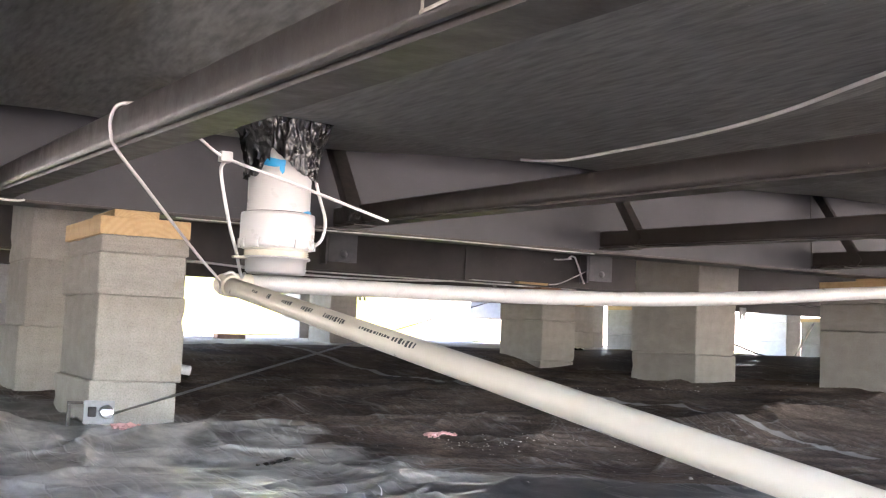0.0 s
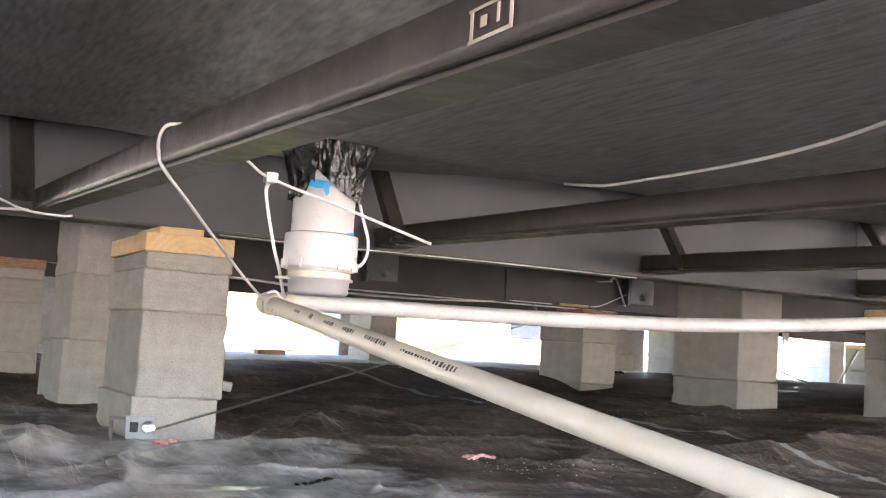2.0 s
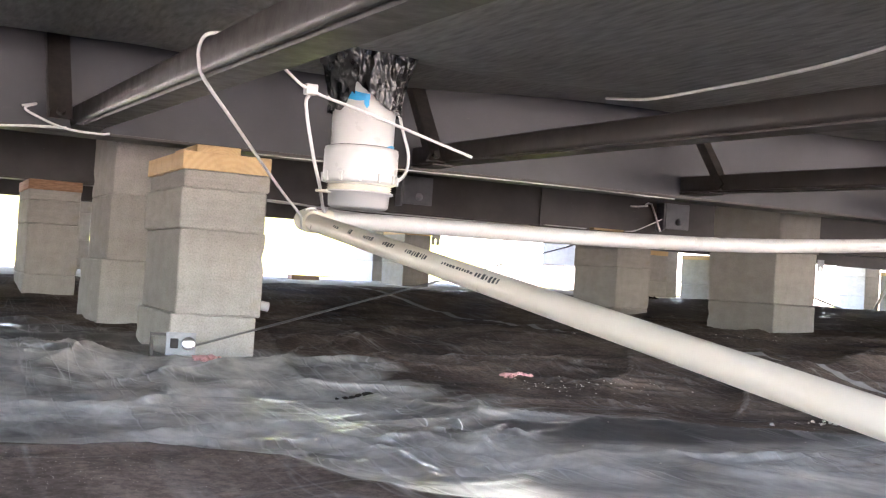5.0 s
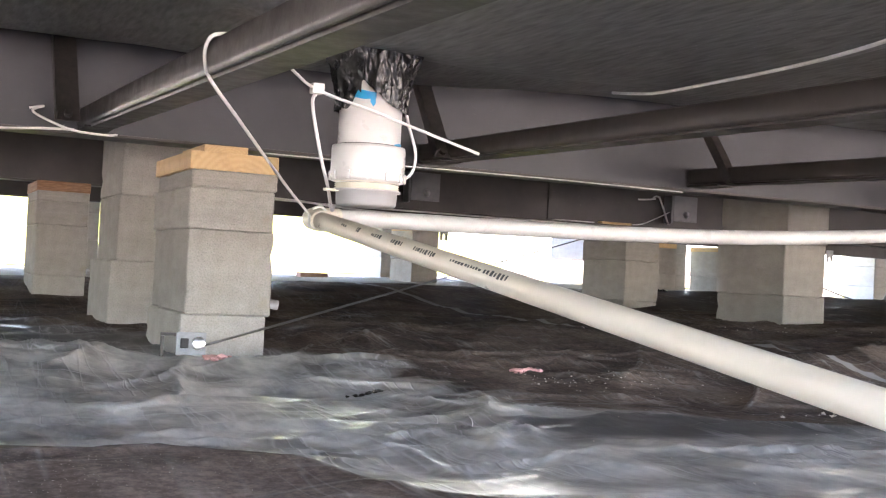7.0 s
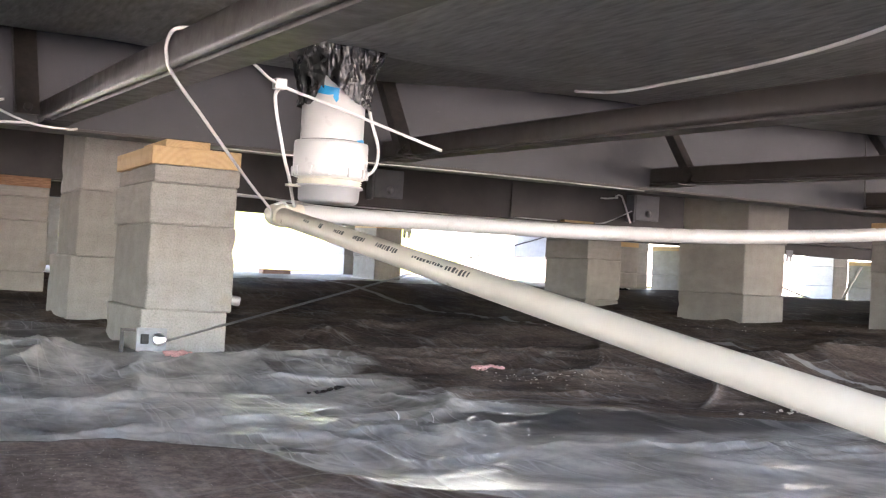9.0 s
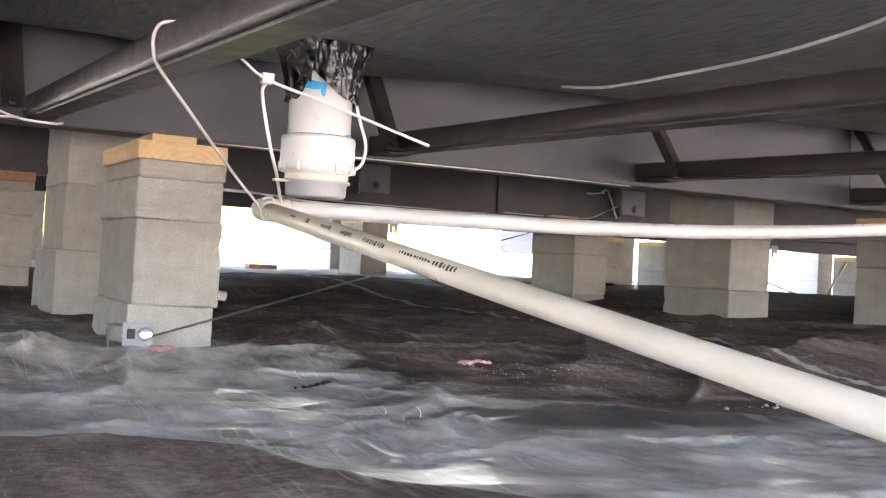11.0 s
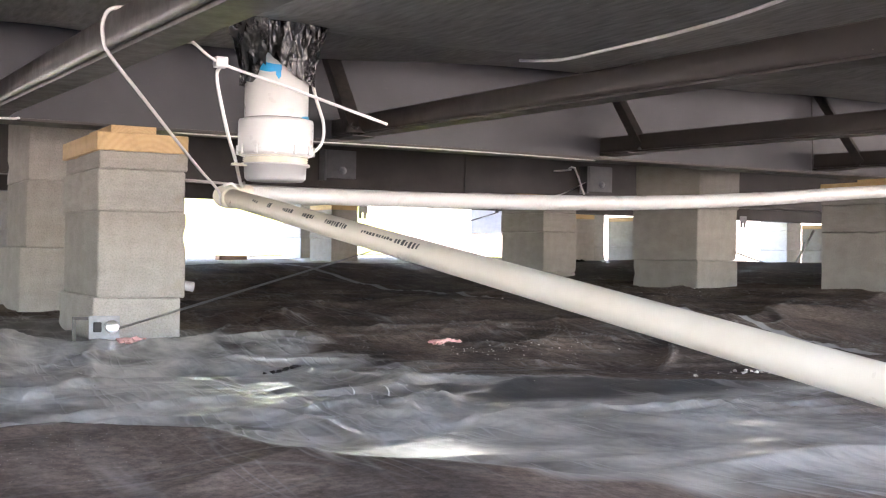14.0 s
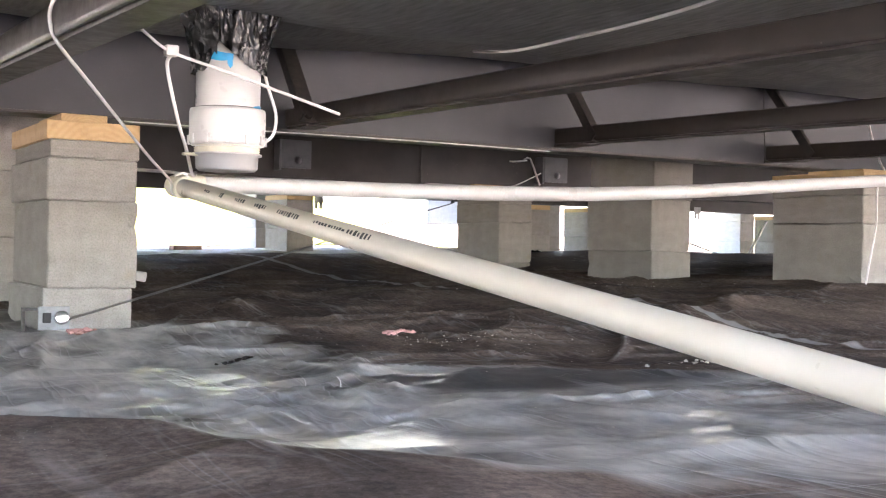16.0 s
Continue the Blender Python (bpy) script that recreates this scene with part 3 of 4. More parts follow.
def belly_height(x, y):
    z = 0.602 + 0.03 * ease(0.9, 1.9, x) + 0.02 * ease(2.0, 3.0, x)
    z += 0.012 * noise.noise(Vector((x * 1.5, y * 1.3, 5.0))) + 0.004 * noise.noise(Vector((x * 6, y * 5, 1.0)))
    if y > 2.1:
        t = min(1.0, (y - 2.1) / 0.68)
        z += (0.765 - z) * (1 - math.sqrt(max(0.0, 1 - t ** 2.2)))
    z += 0.05 * (1 - ease(-0.3, 0.5, y))
    # the bay round the drain hangs down with its filling
    edge = cable_way(y)
    bay = ease(0.415, 0.56, x) * (1 - ease(edge + 0.005, edge + 0.30, x))
    if bay > 0 and y < 2.1:
        turn = max(0.0, y - 1.60 + 0.5 * (x - 0.96) ** 2)
        low = soft_min(z, 0.509 + 0.065 * min(0.16, max(0.0, y - 1.52)) + 0.62 * turn ** 2 + 0.003 * noise.noise(Vector((x * 5, y * 4, 1.0))))
        z += (low - z) * bay * ease(-0.2, 0.5, y)
    for c in CROSS:
        d = (x - c) / 0.16
        z += 0.020 * math.exp(-d * d) * (1 - ease(2.0, 2.5, y)) * (1 - ease(0.42, 0.5, x) * (1 - ease(1.5, 1.7, x)))
    # lengthwise tucks where the cloth is drawn in
    z += 0.004 * math.sin(y * 38 + 3 * noise.noise(Vector((x * 2, y, 0)))) * ease(1.5, 2.2, x) * (1 - ease(2.0, 2.4, y))
    return z


xs = [x for x in spread(X0, 0.38, -0.8, 0.38, 0.025, 0.25) if x < 0.38] + [x for x in spread(0.38, 1.6, 0.38, 1.6, 0.0095, 0.1) if x < 1.6] + spread(1.6, X1, 1.6, 3.6, 0.025, 0.25)
ys = [y for y in spread(Y0 + 0.02, 1.0, 0.2, 1.0, 0.02, 0.1) if y < 1.0] + spread(1.0, 2.78, 1.0, 2.78, 0.010, 0.1)
belly = sheet("belly_fabric", xs, ys, belly_height, BELLY)
tagged(belly, "sagging black woven belly fabric under the floor", "belly fabric", kind="structure")


def far_belly_height(x, y):
    t = abs(y - 7.0) / 2.0
    return 0.64 + 0.12 * min(1.0, t) ** 4 + 0.01 * noise.noise(Vector((x, y, 9.0)))


tagged(sheet("belly_fabric", spread(X0, X1, 0, 8, 0.2, 0.5), spread(5.05, 9.1, 5.1, 9.0, 0.15, 0.1), far_belly_height, BELLY), "black woven belly fabric under the far half of the house", "belly fabric", kind="structure")


# ---------- main frame beams ----------
def i_beam(y, z0, z1, web_mat, label):
    beam = thing("steel_beam", label, "steel beam", (0, y, z0), "main frame beams")
    part("bottom_flange", box(X0, X1, -0.05, 0.05, 0, 0.007, 0.002), STEEL, beam)
    part("top_flange", box(X0, X1, -0.05, 0.05, z1 - z0 - 0.007, z1 - z0, 0.002), STEEL, beam)
    b = bmesh.new()
    nx, nz = 150, 10
    rows = []
    for j in range(nz + 1):
        row = []
        for i in range(nx + 1):
            x = X0 + (X1 - X0) * i / nx
            h = 0.007 + (z1 - z0 - 0.014) * j / nz
            wob = 0.006 * noise.noise(Vector((x * 2.2, h * 6, y)))
            row.append((b.verts.new((x, -0.006 + wob, h)), b.verts.new((x, 0.006 + wob, h))))
        rows.append(row)
    for j in range(nz):
        for i in range(nx):
            a, c, d, e = rows[j][i], rows[j][i + 1], rows[j + 1][i + 1], rows[j + 1][i]
            b.faces.new((a[0], c[0], d[0], e[0]))
            b.faces.new((e[1], d[1], c[1], a[1]))
    part("web", b, web_mat, beam, "", True)
    return beam


i_beam(2.80, 0.464, 0.80, WEB, "long steel frame beam with a grey web, resting on block piers")
second = i_beam(4.95, 0.475, 0.80, STEEL, "dark long steel frame beam of the second half")
part("splice_seam", box(2.798, 2.806, -0.016, -0.010, 0.008, 0.317, 0.001), RUST, second, "upright seam in the web")
i_beam(7.55, 0.525, 0.80, STEEL, "dark steel frame beam farther under the house")


# ---------- cross members and struts ----------
SECTION = [(0.034, 0.0), (0.034, 0.004), (0.030, 0.047), (-0.018, 0.047), (-0.0250, 0.0465), (-0.0280, 0.0440), (-0.0288, 0.0400), (-0.0292, 0.0110), (-0.0280, 0.0065), (-0.0250, 0.0035), (-0.0215, 0.0030), (-0.0190, 0.0060), (-0.0165, 0.0060), (-0.0155, 0.0)]


def cross_member(x, z_far, drop, off=0.0):
    cm = thing("cross_member", "dark painted rolled steel cross member under the belly", "steel beam", (x, 2.74, z_far), "cross members")
    rail = part("rail", extrude_profile(SECTION, (0, 0.045, 0.0), (0, -3.6, -3.6 * drop)), STEEL, cm, "", True)
    rail.data.set_sharp_from_angle(angle=radians(32))
    strut = extrude_profile([(0.024, 0), (0.024, 0.003), (-0.024, 0.003), (-0.024, 0.028), (-0.028, 0.028), (-0.028, 0)], (off, -0.145, -0.004), (off, 0.046, 0.235))
    strut = part("strut", strut, RUST, cm, "rust-flecked angle iron strut")
    part("gusset", box(-0.030, 0.033, -0.09, 0.046, -0.0055, -0.0015, 0.001), STEEL, cm, "dark steel gusset plate")
    part("bolt", lathe([(0.0005, 0.012), (0.008, 0.012), (0.0095, 0.009), (0.0095, 0.0)], 10, axis=Matrix.Translation((off, -0.135, 0.010)) @ Matrix.Rotation(radians(60), 4, "X")), RUST, strut)
    return cm


cross_member(CROSS[0], 0.480, 0.030, -0.05)
cross_member(CROSS[1], 0.478, 0.037, -0.070)
cross_member(CROSS[2], 0.477, 0.020, -0.045)
cross_member(CROSS[3], 0.484, 0.020, -0.018)
cross_member(CROSS[4], 0.484, 0.020, -0.012)
cross_member(CROSS[5], 0.484, 0.020)


# ---------- piers ----------
def block_mesh(h, seed):
    rnd = random.Random(seed)
    size = Vector((0.194, 0.39, h))
    b = box(0, size.x, 0, size.y, 0, size.z)
    bmesh.ops.subdivide_edges(b, edges=b.edges[:], cuts=6, use_grid_fill=True)
    arris = [e for e in b.edges if e.calc_face_angle(0) > 1]
    bmesh.ops.bevel(b, geom=arris, offset=0.0036, segments=1, affect="EDGES")
    for v in b.verts:
        # worn arrises: here and there a chip pulls a vertex near an edge inwards
        inward = Vector([(v.co[k] < 0.005) - (v.co[k] > size[k] - 0.005) for k in range(3)])
        if inward.length > 1.1:
            chip = max(0.0, noise.noise(v.co * 26 + Vector((seed * 7.3, 0, 0))) - 0.22)
            v.co += inward * (0.0006 * rnd.random() + 0.011 * chip)
        v.co += Vector((rnd.uniform(-1, 1), rnd.uniform(-1, 1), rnd.uniform(-1, 1))) * 0.0004
    return mesh_of("block", b, BLOCK)


MESHES = {}


def pier(x, y, base, courses, label, wood=None, shim=None, group="block piers"):
    """A dry stack: courses of (height, dx, dy, turn), then a plank and a shim."""
    p = thing("block_pier", label, "block pier", (x, y, base), group)
    z = 0.0
    for i, (h, dx, dy, turn) in enumerate(courses):
        key = (h, i % 3)
        if key not in MESHES:
            MESHES[key] = block_mesh(h, len(MESHES))
        b = new("block" if h > 0.06 else "cap_block", MESHES[key])
        b.parent = p
        b.matrix_local = pose(dx, dy, z, 0, 0, turn)
        z += h - 0.0012
    if wood:
        h, material, over = wood
        part("wood_plank", box(-over, 0.194 + over * 0.6, -over, 0.392, z, z + h, 0.003), material, p, "sawn wooden plank")
        z += h
    if shim:
        h, x0, x1 = shim
        part("wood_shim", box(x0, x1, 0.02, 0.25, z, z + h, 0.002), material, p, "thin wooden shim")
    return p


F, H4, CAP = 0.194, 0.092, 0.041
pier(0.600, 2.60, -0.114, [(F, -0.007, 0.0, 0.1), (F - 0.004, 0.002, 0.0, -0.3), (H4, 0.0, 0.003, 0.4), (CAP, 0.002, -0.004, -0.3)],
     "grey concrete block pier with a yellow pine plank on top", (0.040, WOOD, 0.004), (0.018, 0.03, 0.13))
pier(3.120, 2.60, -0.104, [(F, 0, 0, 0.3), (F + 0.006, 0.003, 0, -0.2), (H4, 0, 0, 0), (CAP, 0, 0, 0.4)],
     "grey concrete block pier with a pine plank and shim on top", (0.036, WOOD, 0.003), (0.010, 0.02, 0.19))
pier(2.945, 3.42, -0.008, [(F, 0, 0, 0), (F, -0.002, 0.002, 0.4), (F, 0.003, 0, -0.3), (F, 0, 0.003, 0.2)],
     "tall grey concrete block pier reaching up to the floor", None, None)
pier(0.598, 3.55, -0.008, [(F, -0.015, 0.0, 0.5), (F, 0, 0, -0.5), (F, 0.004, 0, 0.3), (F, 0, 0, 0)],
     "tall grey concrete block pier reaching up to the floor", None, None)
pier(3.155, 4.80, -0.077, [(F, 0, 0, 0.4), (F, 0.004, 0, 0), (H4, 0, 0, 0.3), (CAP, 0, 0, 0)],
     "grey concrete block pier with reddish wood shims on top", (0.020, REDWOOD, 0.0), (0.010, 0.0, 0.12))
pier(0.484, 4.76, -0.082, [(F, 0, 0, -0.3), (F, 0.004, 0, 0.4), (H4, 0, 0, 0), (CAP, 0, 0, 0)],
     "grey concrete block pier with a reddish plank on top", (0.038, REDWOOD, 0.003), None)
for px, py in ((0.75, 7.36), (3.13, 7.36), (5.07, 7.36), (5.67, 7.36), (7.75, 7.36), (-1.7, 7.36), (-1.75, 4.8), (5.45, 4.8), (-1.8, 2.6)):
    pier(px, py, 0.525 - 0.036 - 3 * 0.1955 if py > 7 else 0.462 - 0.036 - 3 * 0.1955, [(F, 0, 0, 0.3), (F, 0.003, 0, -0.3), (F, 0, 0, 0.2)], "grey concrete block pier far under the house", (0.034, WOOD, 0.0), None, "far block piers")
for px in (-1.2, 1.1, 3.47, 6.2, 8.6):
    pier(px, 8.8, -0.08, [(F, 0, 0, 0.3), (F, 0.003, 0, -0.3), (F, 0, 0, 0.2), (F, 0, 0, 0.2)], "grey concrete block pier under the far edge", None, None, "edge block piers")


# ---------- drain ----------
DX, DY = 0.668, 1.68
drain = thing("drain_stub", "white plastic drain stub with grey screw plug, below the belly", "drain pipe", (DX, DY, 0.290))
R = 0.0475
part("pipe", lathe([(R, 0.085), (R, 0.30), (R - 0.005, 0.30), (R - 0.005, 0.085)], 48), PVC_WHITE, drain, "", True)
hub = lathe([(R + 0.001, 0.092), (R + 0.0075, 0.091), (R + 0.0085, 0.086), (R + 0.0085, 0.043), (R + 0.007, 0.038), (R + 0.001, 0.037), (R - 0.002, 0.033), (R - 0.002, 0.0375)], 48)
# black ring painting the shade of the gap above the adapter
part("gap_shade", lathe([(R + 0.0003, 0.0915), (R + 0.0014, 0.0922), (R + 0.0003, 0.0932)], 48), INK, drain, "dark ring painted as the shade in the gap above the adapter", True)
adapter = part("adapter", hub, PVC_WHITE, drain, "white plastic cleanout adapter", True)
for a in range(0, 360, 30):
    lug = box(R + 0.0070, R + 0.0110, -0.0022, 0.0022, 0.038, 0.052, 0.001)
    bmesh.ops.rotate(lug, verts=lug.verts, cent=(0, 0, 0), matrix=Matrix.Rotation(radians(a + 10), 3, "Z"))
    part("lug", lug, PVC_WHITE, adapter)
thread = [(R - 0.001, 0.038)]
for i in range(4):
    thread += [(R + 0.0015, 0.0365 - i * 0.0032), (R - 0.0015, 0.035 - i * 0.0032)]
part("thread", lathe(thread, 48), PASTE, drain, "yellowed paste on the thread", True)
plug = part("plug", lathe([(R - 0.002, 0.026), (R + 0.004, 0.0255), (R + 0.004, 0.0225), (R - 0.001, 0.022), (R - 0.002, 0.004), (R - 0.006, 0.0), (0.010, 0.0002), (0.0005, 0.0004)], 48), PVC_GREY, drain, "grey plastic screw plug", True)
tab = box(-R - 0.020, -R + 0.004, -0.006, 0.006, 0.0205, 0.0245, 0.0015)
part("tab", tab, PASTE, plug)


def patch_on_pipe(a0, a1, lower, upper, r):
    """A curved patch on the drain pipe between two angles (degrees); lower and upper give the height by the share of the way."""
    b = bmesh.new()
    cols = []
    for i in range(13):
        t = i / 12
        a = radians(a0 + (a1 - a0) * t)
        cols.append([b.verts.new((r * math.cos(a), r * math.sin(a), lower(t) + (upper(t) - lower(t)) * j / 3)) for j in range(4)])
    for c, d in zip(cols, cols[1:]):
        for j in range(3):
            b.faces.new((c[j], d[j], d[j + 1], c[j + 1]))
    return b


part("primer_stain", patch_on_pipe(200, 258, lambda t: 0.1585 + 0.0015 * math.sin(7 * t), lambda t: 0.170 + 0.002 * math.sin(5 * t), R + 0.0012), PRIMER, drain, "blue primer stain", True)
part("primer_drip", patch_on_pipe(248, 257, lambda t: 0.146 + 0.012 * abs(t - 0.6), lambda t: 0.166, R + 0.0016), PRIMER, drain, "blue primer drip", True)
part("primer_stain", patch_on_pipe(300, 345, lambda t: 0.0915, lambda t: 0.094 + 0.003 * math.sin(3 * t), R + 0.0010), PRIMER, drain, "blue primer stain", True)

# crinkled black film wrapped round the pipe under the belly
wrap = thing("film_wrap", "crinkled shiny black plastic film wrapped round the drain top", "plastic film", (DX, DY, 0.290))
b = bmesh.new()
rows = []
AROUND, UP = 200, 56
for j in range(UP + 1):
    h = j / UP
    ring = []
    for s in range(AROUND):
        a = 2 * math.pi * s / AROUND
        cx, cy = math.cos(a), math.sin(a)
        # the lower edge is open in a pointed notch
        t = (cx + 0.59) / 1.59
        low = 0.143 + 0.042 * ((1 - t) ** 2.2 if t > 0 else max(0.0, 1 + t * 5.5)) if cy < 0 else 0.143
        low += 0.003 * noise.noise(Vector((cx * 9, cy * 9, 2)))
        z = low + (0.345 - low) * h
        bend = 0.35 * noise.noise(Vector((cx * 3, cy * 3, h * 3 + 20)))
        r = R + 0.004 + 0.046 * h ** 1.4 + 0.006 * noise.noise(Vector((cx * 2.5, cy * 2.5, h * 3)))
        r += 0.007 * (ridge(Vector((cx * 3.2 + bend, cy * 3.2, h * 1.6 + bend)), 5) - 0.3) * (0.35 + h)
        r += 0.005 * (ridge(Vector((cx * 5.0, cy * 5.0 + bend, h * 4.0 + 9)), 7) - 0.2) * (0.5 + h)
        r += 0.0012 * ridge(Vector((cx * 11 + bend, cy * 11, h * 9.0 + 5)), 4)
        ring.append(b.verts.new((max(r, R + 0.0015) * cx, max(r, R + 0.0015) * cy, z)))
    rows.append(ring)
for p, q in zip(rows, rows[1:]):
    for s in range(AROUND):
        b.faces.new((p[s], p[(s + 1) % AROUND], q[(s + 1) % AROUND], q[s]))
part("film", b, TAPE, wrap, "", True)
flap = bmesh.new()
vs = []
for i in range(11):
    u = i / 10
    col = []
    for j in range(17):
        v = j / 16
        low = 0.205 - 0.045 * u + 0.002 * math.sin(9 * u)
        z = low + (0.335 - low) * v
        y = -0.038 - 0.030 * u - 0.045 * v + 0.006 * noise.noise(Vector((u * 4, v * 3, 4)))
        col.append(flap.verts.new((-0.088 + 0.046 * u - 0.01 * v, y, z)))
    vs.append(col)
for p, q in zip(vs, vs[1:]):
    for j in range(16):
        flap.faces.new((p[j], q[j], q[j + 1], p[j + 1]))
part("film_flap", flap, TAPE, wrap, "", True)


# ---------- water line of ivory pipe with its bend ----------
PR = 0.0168
BEND = Vector((0.745, 2.175, 0.290))
run = thing("water_pipe", "loose ivory plastic pipe slung from a white cable, with an elbow", "water pipe", BEND)
near_end = Vector((0.7876, 0.05, 0.0177))
line = [BEND.lerp(near_end, t / 14) - BEND for t in range(15)]
line[0] = line[0] + (line[1] - line[0]).normalized() * 0.035
near_pipe = part("pipe", tube(line, PR, 28), PVC, run, "ivory plastic pipe", True)
far_line = smooth_line([(0.035, 0.012, 0.004), (0.24, 0.03, 0.008), (0.48, 0.05, 0.011), (0.78, 0.06, 0.018), (1.09, 0.07, 0.030), (1.44, 0.075, 0.054), (1.78, 0.08, 0.084), (2.6, 0.09, 0.150)], 6)
part("pipe", tube(far_line, PR, 28), PVC_WHITE, run, "white plastic pipe bowing a little", True)
d1, d2 = (line[1] - line[0]).normalized(), (far_line[1] - far_line[0]).normalized()
corner = smooth_line([d1 * 0.055, d1 * 0.034, d1 * 0.012 + d2 * 0.006 - Vector((0.006, -0.006, 0)), d2 * 0.034, d2 * 0.055], 6)
part("elbow", tube(corner, PR + 0.0040, 28), PVC, run, "ivory plastic elbow", True)
collar_at = near_end.lerp(BEND, 0.165) - BEND
axis = (BEND - near_end).normalized()
coupling = tube([collar_at + axis * s for s in (-0.030, -0.029, 0.0, 0.029, 0.030)], PR + 0.0042, 28)
part("coupling", coupling, PVC_WHITE, run, "white plastic coupling", True)


def print_mark(along, length, height, turn):
    """A flat ink bar on the near pipe, along its axis from the bend, at an angle round it."""
    b = bmesh.new()
    q = BEND.lerp(near_end, along / (BEND - near_end).length) - BEND
    d = (near_end - BEND).normalized()
    side = d.cross(Vector((0, 0, 1))).normalized()
    up = side.cross(d)
    cols = []
    for i in range(2):
        col = []
        for j in range(3):
            a = turn + (j - 1) * height / PR / 2
            col.append(b.verts.new(q + d * (i * length) + (side * math.cos(a) + up * math.sin(a)) * (PR + 0.0004)))
        cols.append(col)
    for j in range(2):
        b.faces.new((cols[0][j], cols[1][j], cols[1][j + 1], cols[0][j + 1]))
    return b


rnd = random.Random(11)
ANG = radians(32)
for start, marks, size in ((0.20, 3, 0.005), (0.275, 2, 0.009), (0.345, 5, 0.007), (0.43, 5, 0.008), (0.52, 9, 0.009), (0.65, 11, 0.0045), (0.756, 7, 0.0095)):
    s = start
    for i in range(marks):
        w = rnd.uniform(0.004, 0.008)
        part("ink_bar", print_mark(s, w, size * rnd.uniform(0.6, 1.0), ANG + rnd.uniform(-0.03, 0.03)), INK, near_pipe)
        s += w + rnd.uniform(0.002, 0.005)


# ---------- white cables ----------
def cable(name, points, radius, label, steps=10):
    ob = part(name, tube(smooth_line(points, steps), radius, 10), CABLE, None, "", True)
    return tagged(ob, label, "cable")


cable("sling_cable", [(0.430, 1.49, 0.483), (0.402, 1.488, 0.486), (0.379, 1.487, 0.482), (0.3705, 1.488, 0.468), (0.3715, 1.495, 0.450), (0.386, 1.52, 0.430), (0.455, 1.642, 0.3995), (0.545, 1.80, 0.3595), (0.635, 1.96, 0.322), (0.712, 2.10, 0.294), (0.728, 2.135, 0.272), (0.752, 2.15, 0.268), (0.768, 2.15, 0.288), (0.755, 2.15, 0.311), (0.735, 2.145, 0.306)], 0.0025, "white cable looped over the beam, holding up the pipe bend")
cable("tied_cable", [(0.445, 1.47, 0.478), (0.475, 1.50, 0.465), (0.510, 1.56, 0.460), (0.563, 1.62, 0.449), (0.64, 1.60, 0.425), (0.72, 1.585, 0.400), (0.80, 1.57, 0.375)], 0.0022, "stiff white cable end sticking out past the drain")
cable("hanging_cable", [(0.563, 1.622, 0.446), (0.560, 1.63, 0.428), (0.579, 1.638, 0.357), (0.612, 1.70, 0.322), (0.655, 1.80, 0.290), (0.700, 1.92, 0.300)], 0.0026, "white cable hanging from a clip down to the pipe")
cable("loop_cable", [(0.712, 1.665, 0.49), (0.717, 1.665, 0.459), (0.718, 1.665, 0.444), (0.726, 1.665, 0.415), (0.738, 1.665, 0.380), (0.738, 1.668, 0.354), (0.728, 1.67, 0.339), (0.712, 1.69, 0.331)], 0.0024, "white cable loop behind the drain pipe")
clip = part("cable_clip", box(0.553, 0.571, 1.612, 1.628, 0.443, 0.458, 0.002), CABLE, None)
tagged(clip, "small white plastic clip joining two cables", "cable clip")
pts = [(1.118, 1.72, 0.519), (1.122, 1.66, 0.511)] + [(cable_way(y), y, min(0.507, belly_height(cable_way(y), y) - 0.003)) for y in (1.60, 1.48, 1.34, 1.20, 1.06, 0.92, 0.75, 0.5)]
cable("belly_cable", pts, 0.0027, "white cable lying along the sagging belly fabric")
cable("flange_cable", [(float(x), 2.744, 0.461 + 0.0015 * math.sin(x * 5)) for x in np.arange(0.8, 2.1, 0.2)], 0.0016, "thin white cable run along the beam flange")
cable("flange_cable", [(-0.6, 2.735, 0.452), (0.10, 2.73, 0.456), (0.30, 2.71, 0.466), (0.36, 2.70, 0.468)], 0.0028, "thin white cable run along the beam flange")
# two white tubes stand in for the lit flange edge of the second beam
cable("low_cable", [(0.9, 4.2, 0.435), (1.3, 4.3, 0.445), (1.7, 4.4, 0.430), (2.2, 4.6, 0.440), (2.7, 4.86, 0.470)], 0.004, "white line put in for the lit flange edge of the far beam")
cable("low_cable", [(0.8, 4.5, 0.47), (1.5, 4.7, 0.462), (2.4, 4.86, 0.468), (3.4, 4.88, 0.470)], 0.003, "white line put in for the lit flange edge of the far beam")
cable("wire_end", [(0.265, 2.70, 0.506), (0.295, 2.70, 0.513), (0.272, 2.70, 0.500), (0.315, 2.69, 0.478), (0.360, 2.68, 0.464), (0.425, 2.68, 0.460), (0.450, 2.69, 0.464)], 0.0026, "bent white wire end at the beam")
cable("wire_hook", [(3.325, 4.84, 0.622), (3.36, 4.84, 0.628), (3.405, 4.84, 0.53), (3.42, 4.84, 0.50)], 0.0045, "bent white wire hook at the far beam", 2)

cable("loose_wire", [(3.25, 4.893, 0.487), (3.31, 4.892, 0.496), (3.40, 4.89, 0.535), (3.46, 4.89, 0.563)], 0.003, "loose grey wire end beside the bracket", 4)
cable("loose_wire", [(3.27, 4.886, 0.612), (3.31, 4.886, 0.614), (3.37, 4.886, 0.622)], 0.004, "short stub of wire on the far beam", 3)
strip = part("wood_strip", box(3.08, 3.25, 4.902, 4.940, 0.4825, 0.493, 0.002), WOOD, None)
tagged(strip, "thin offcut of pine lying on the beam flange", "wood strip")
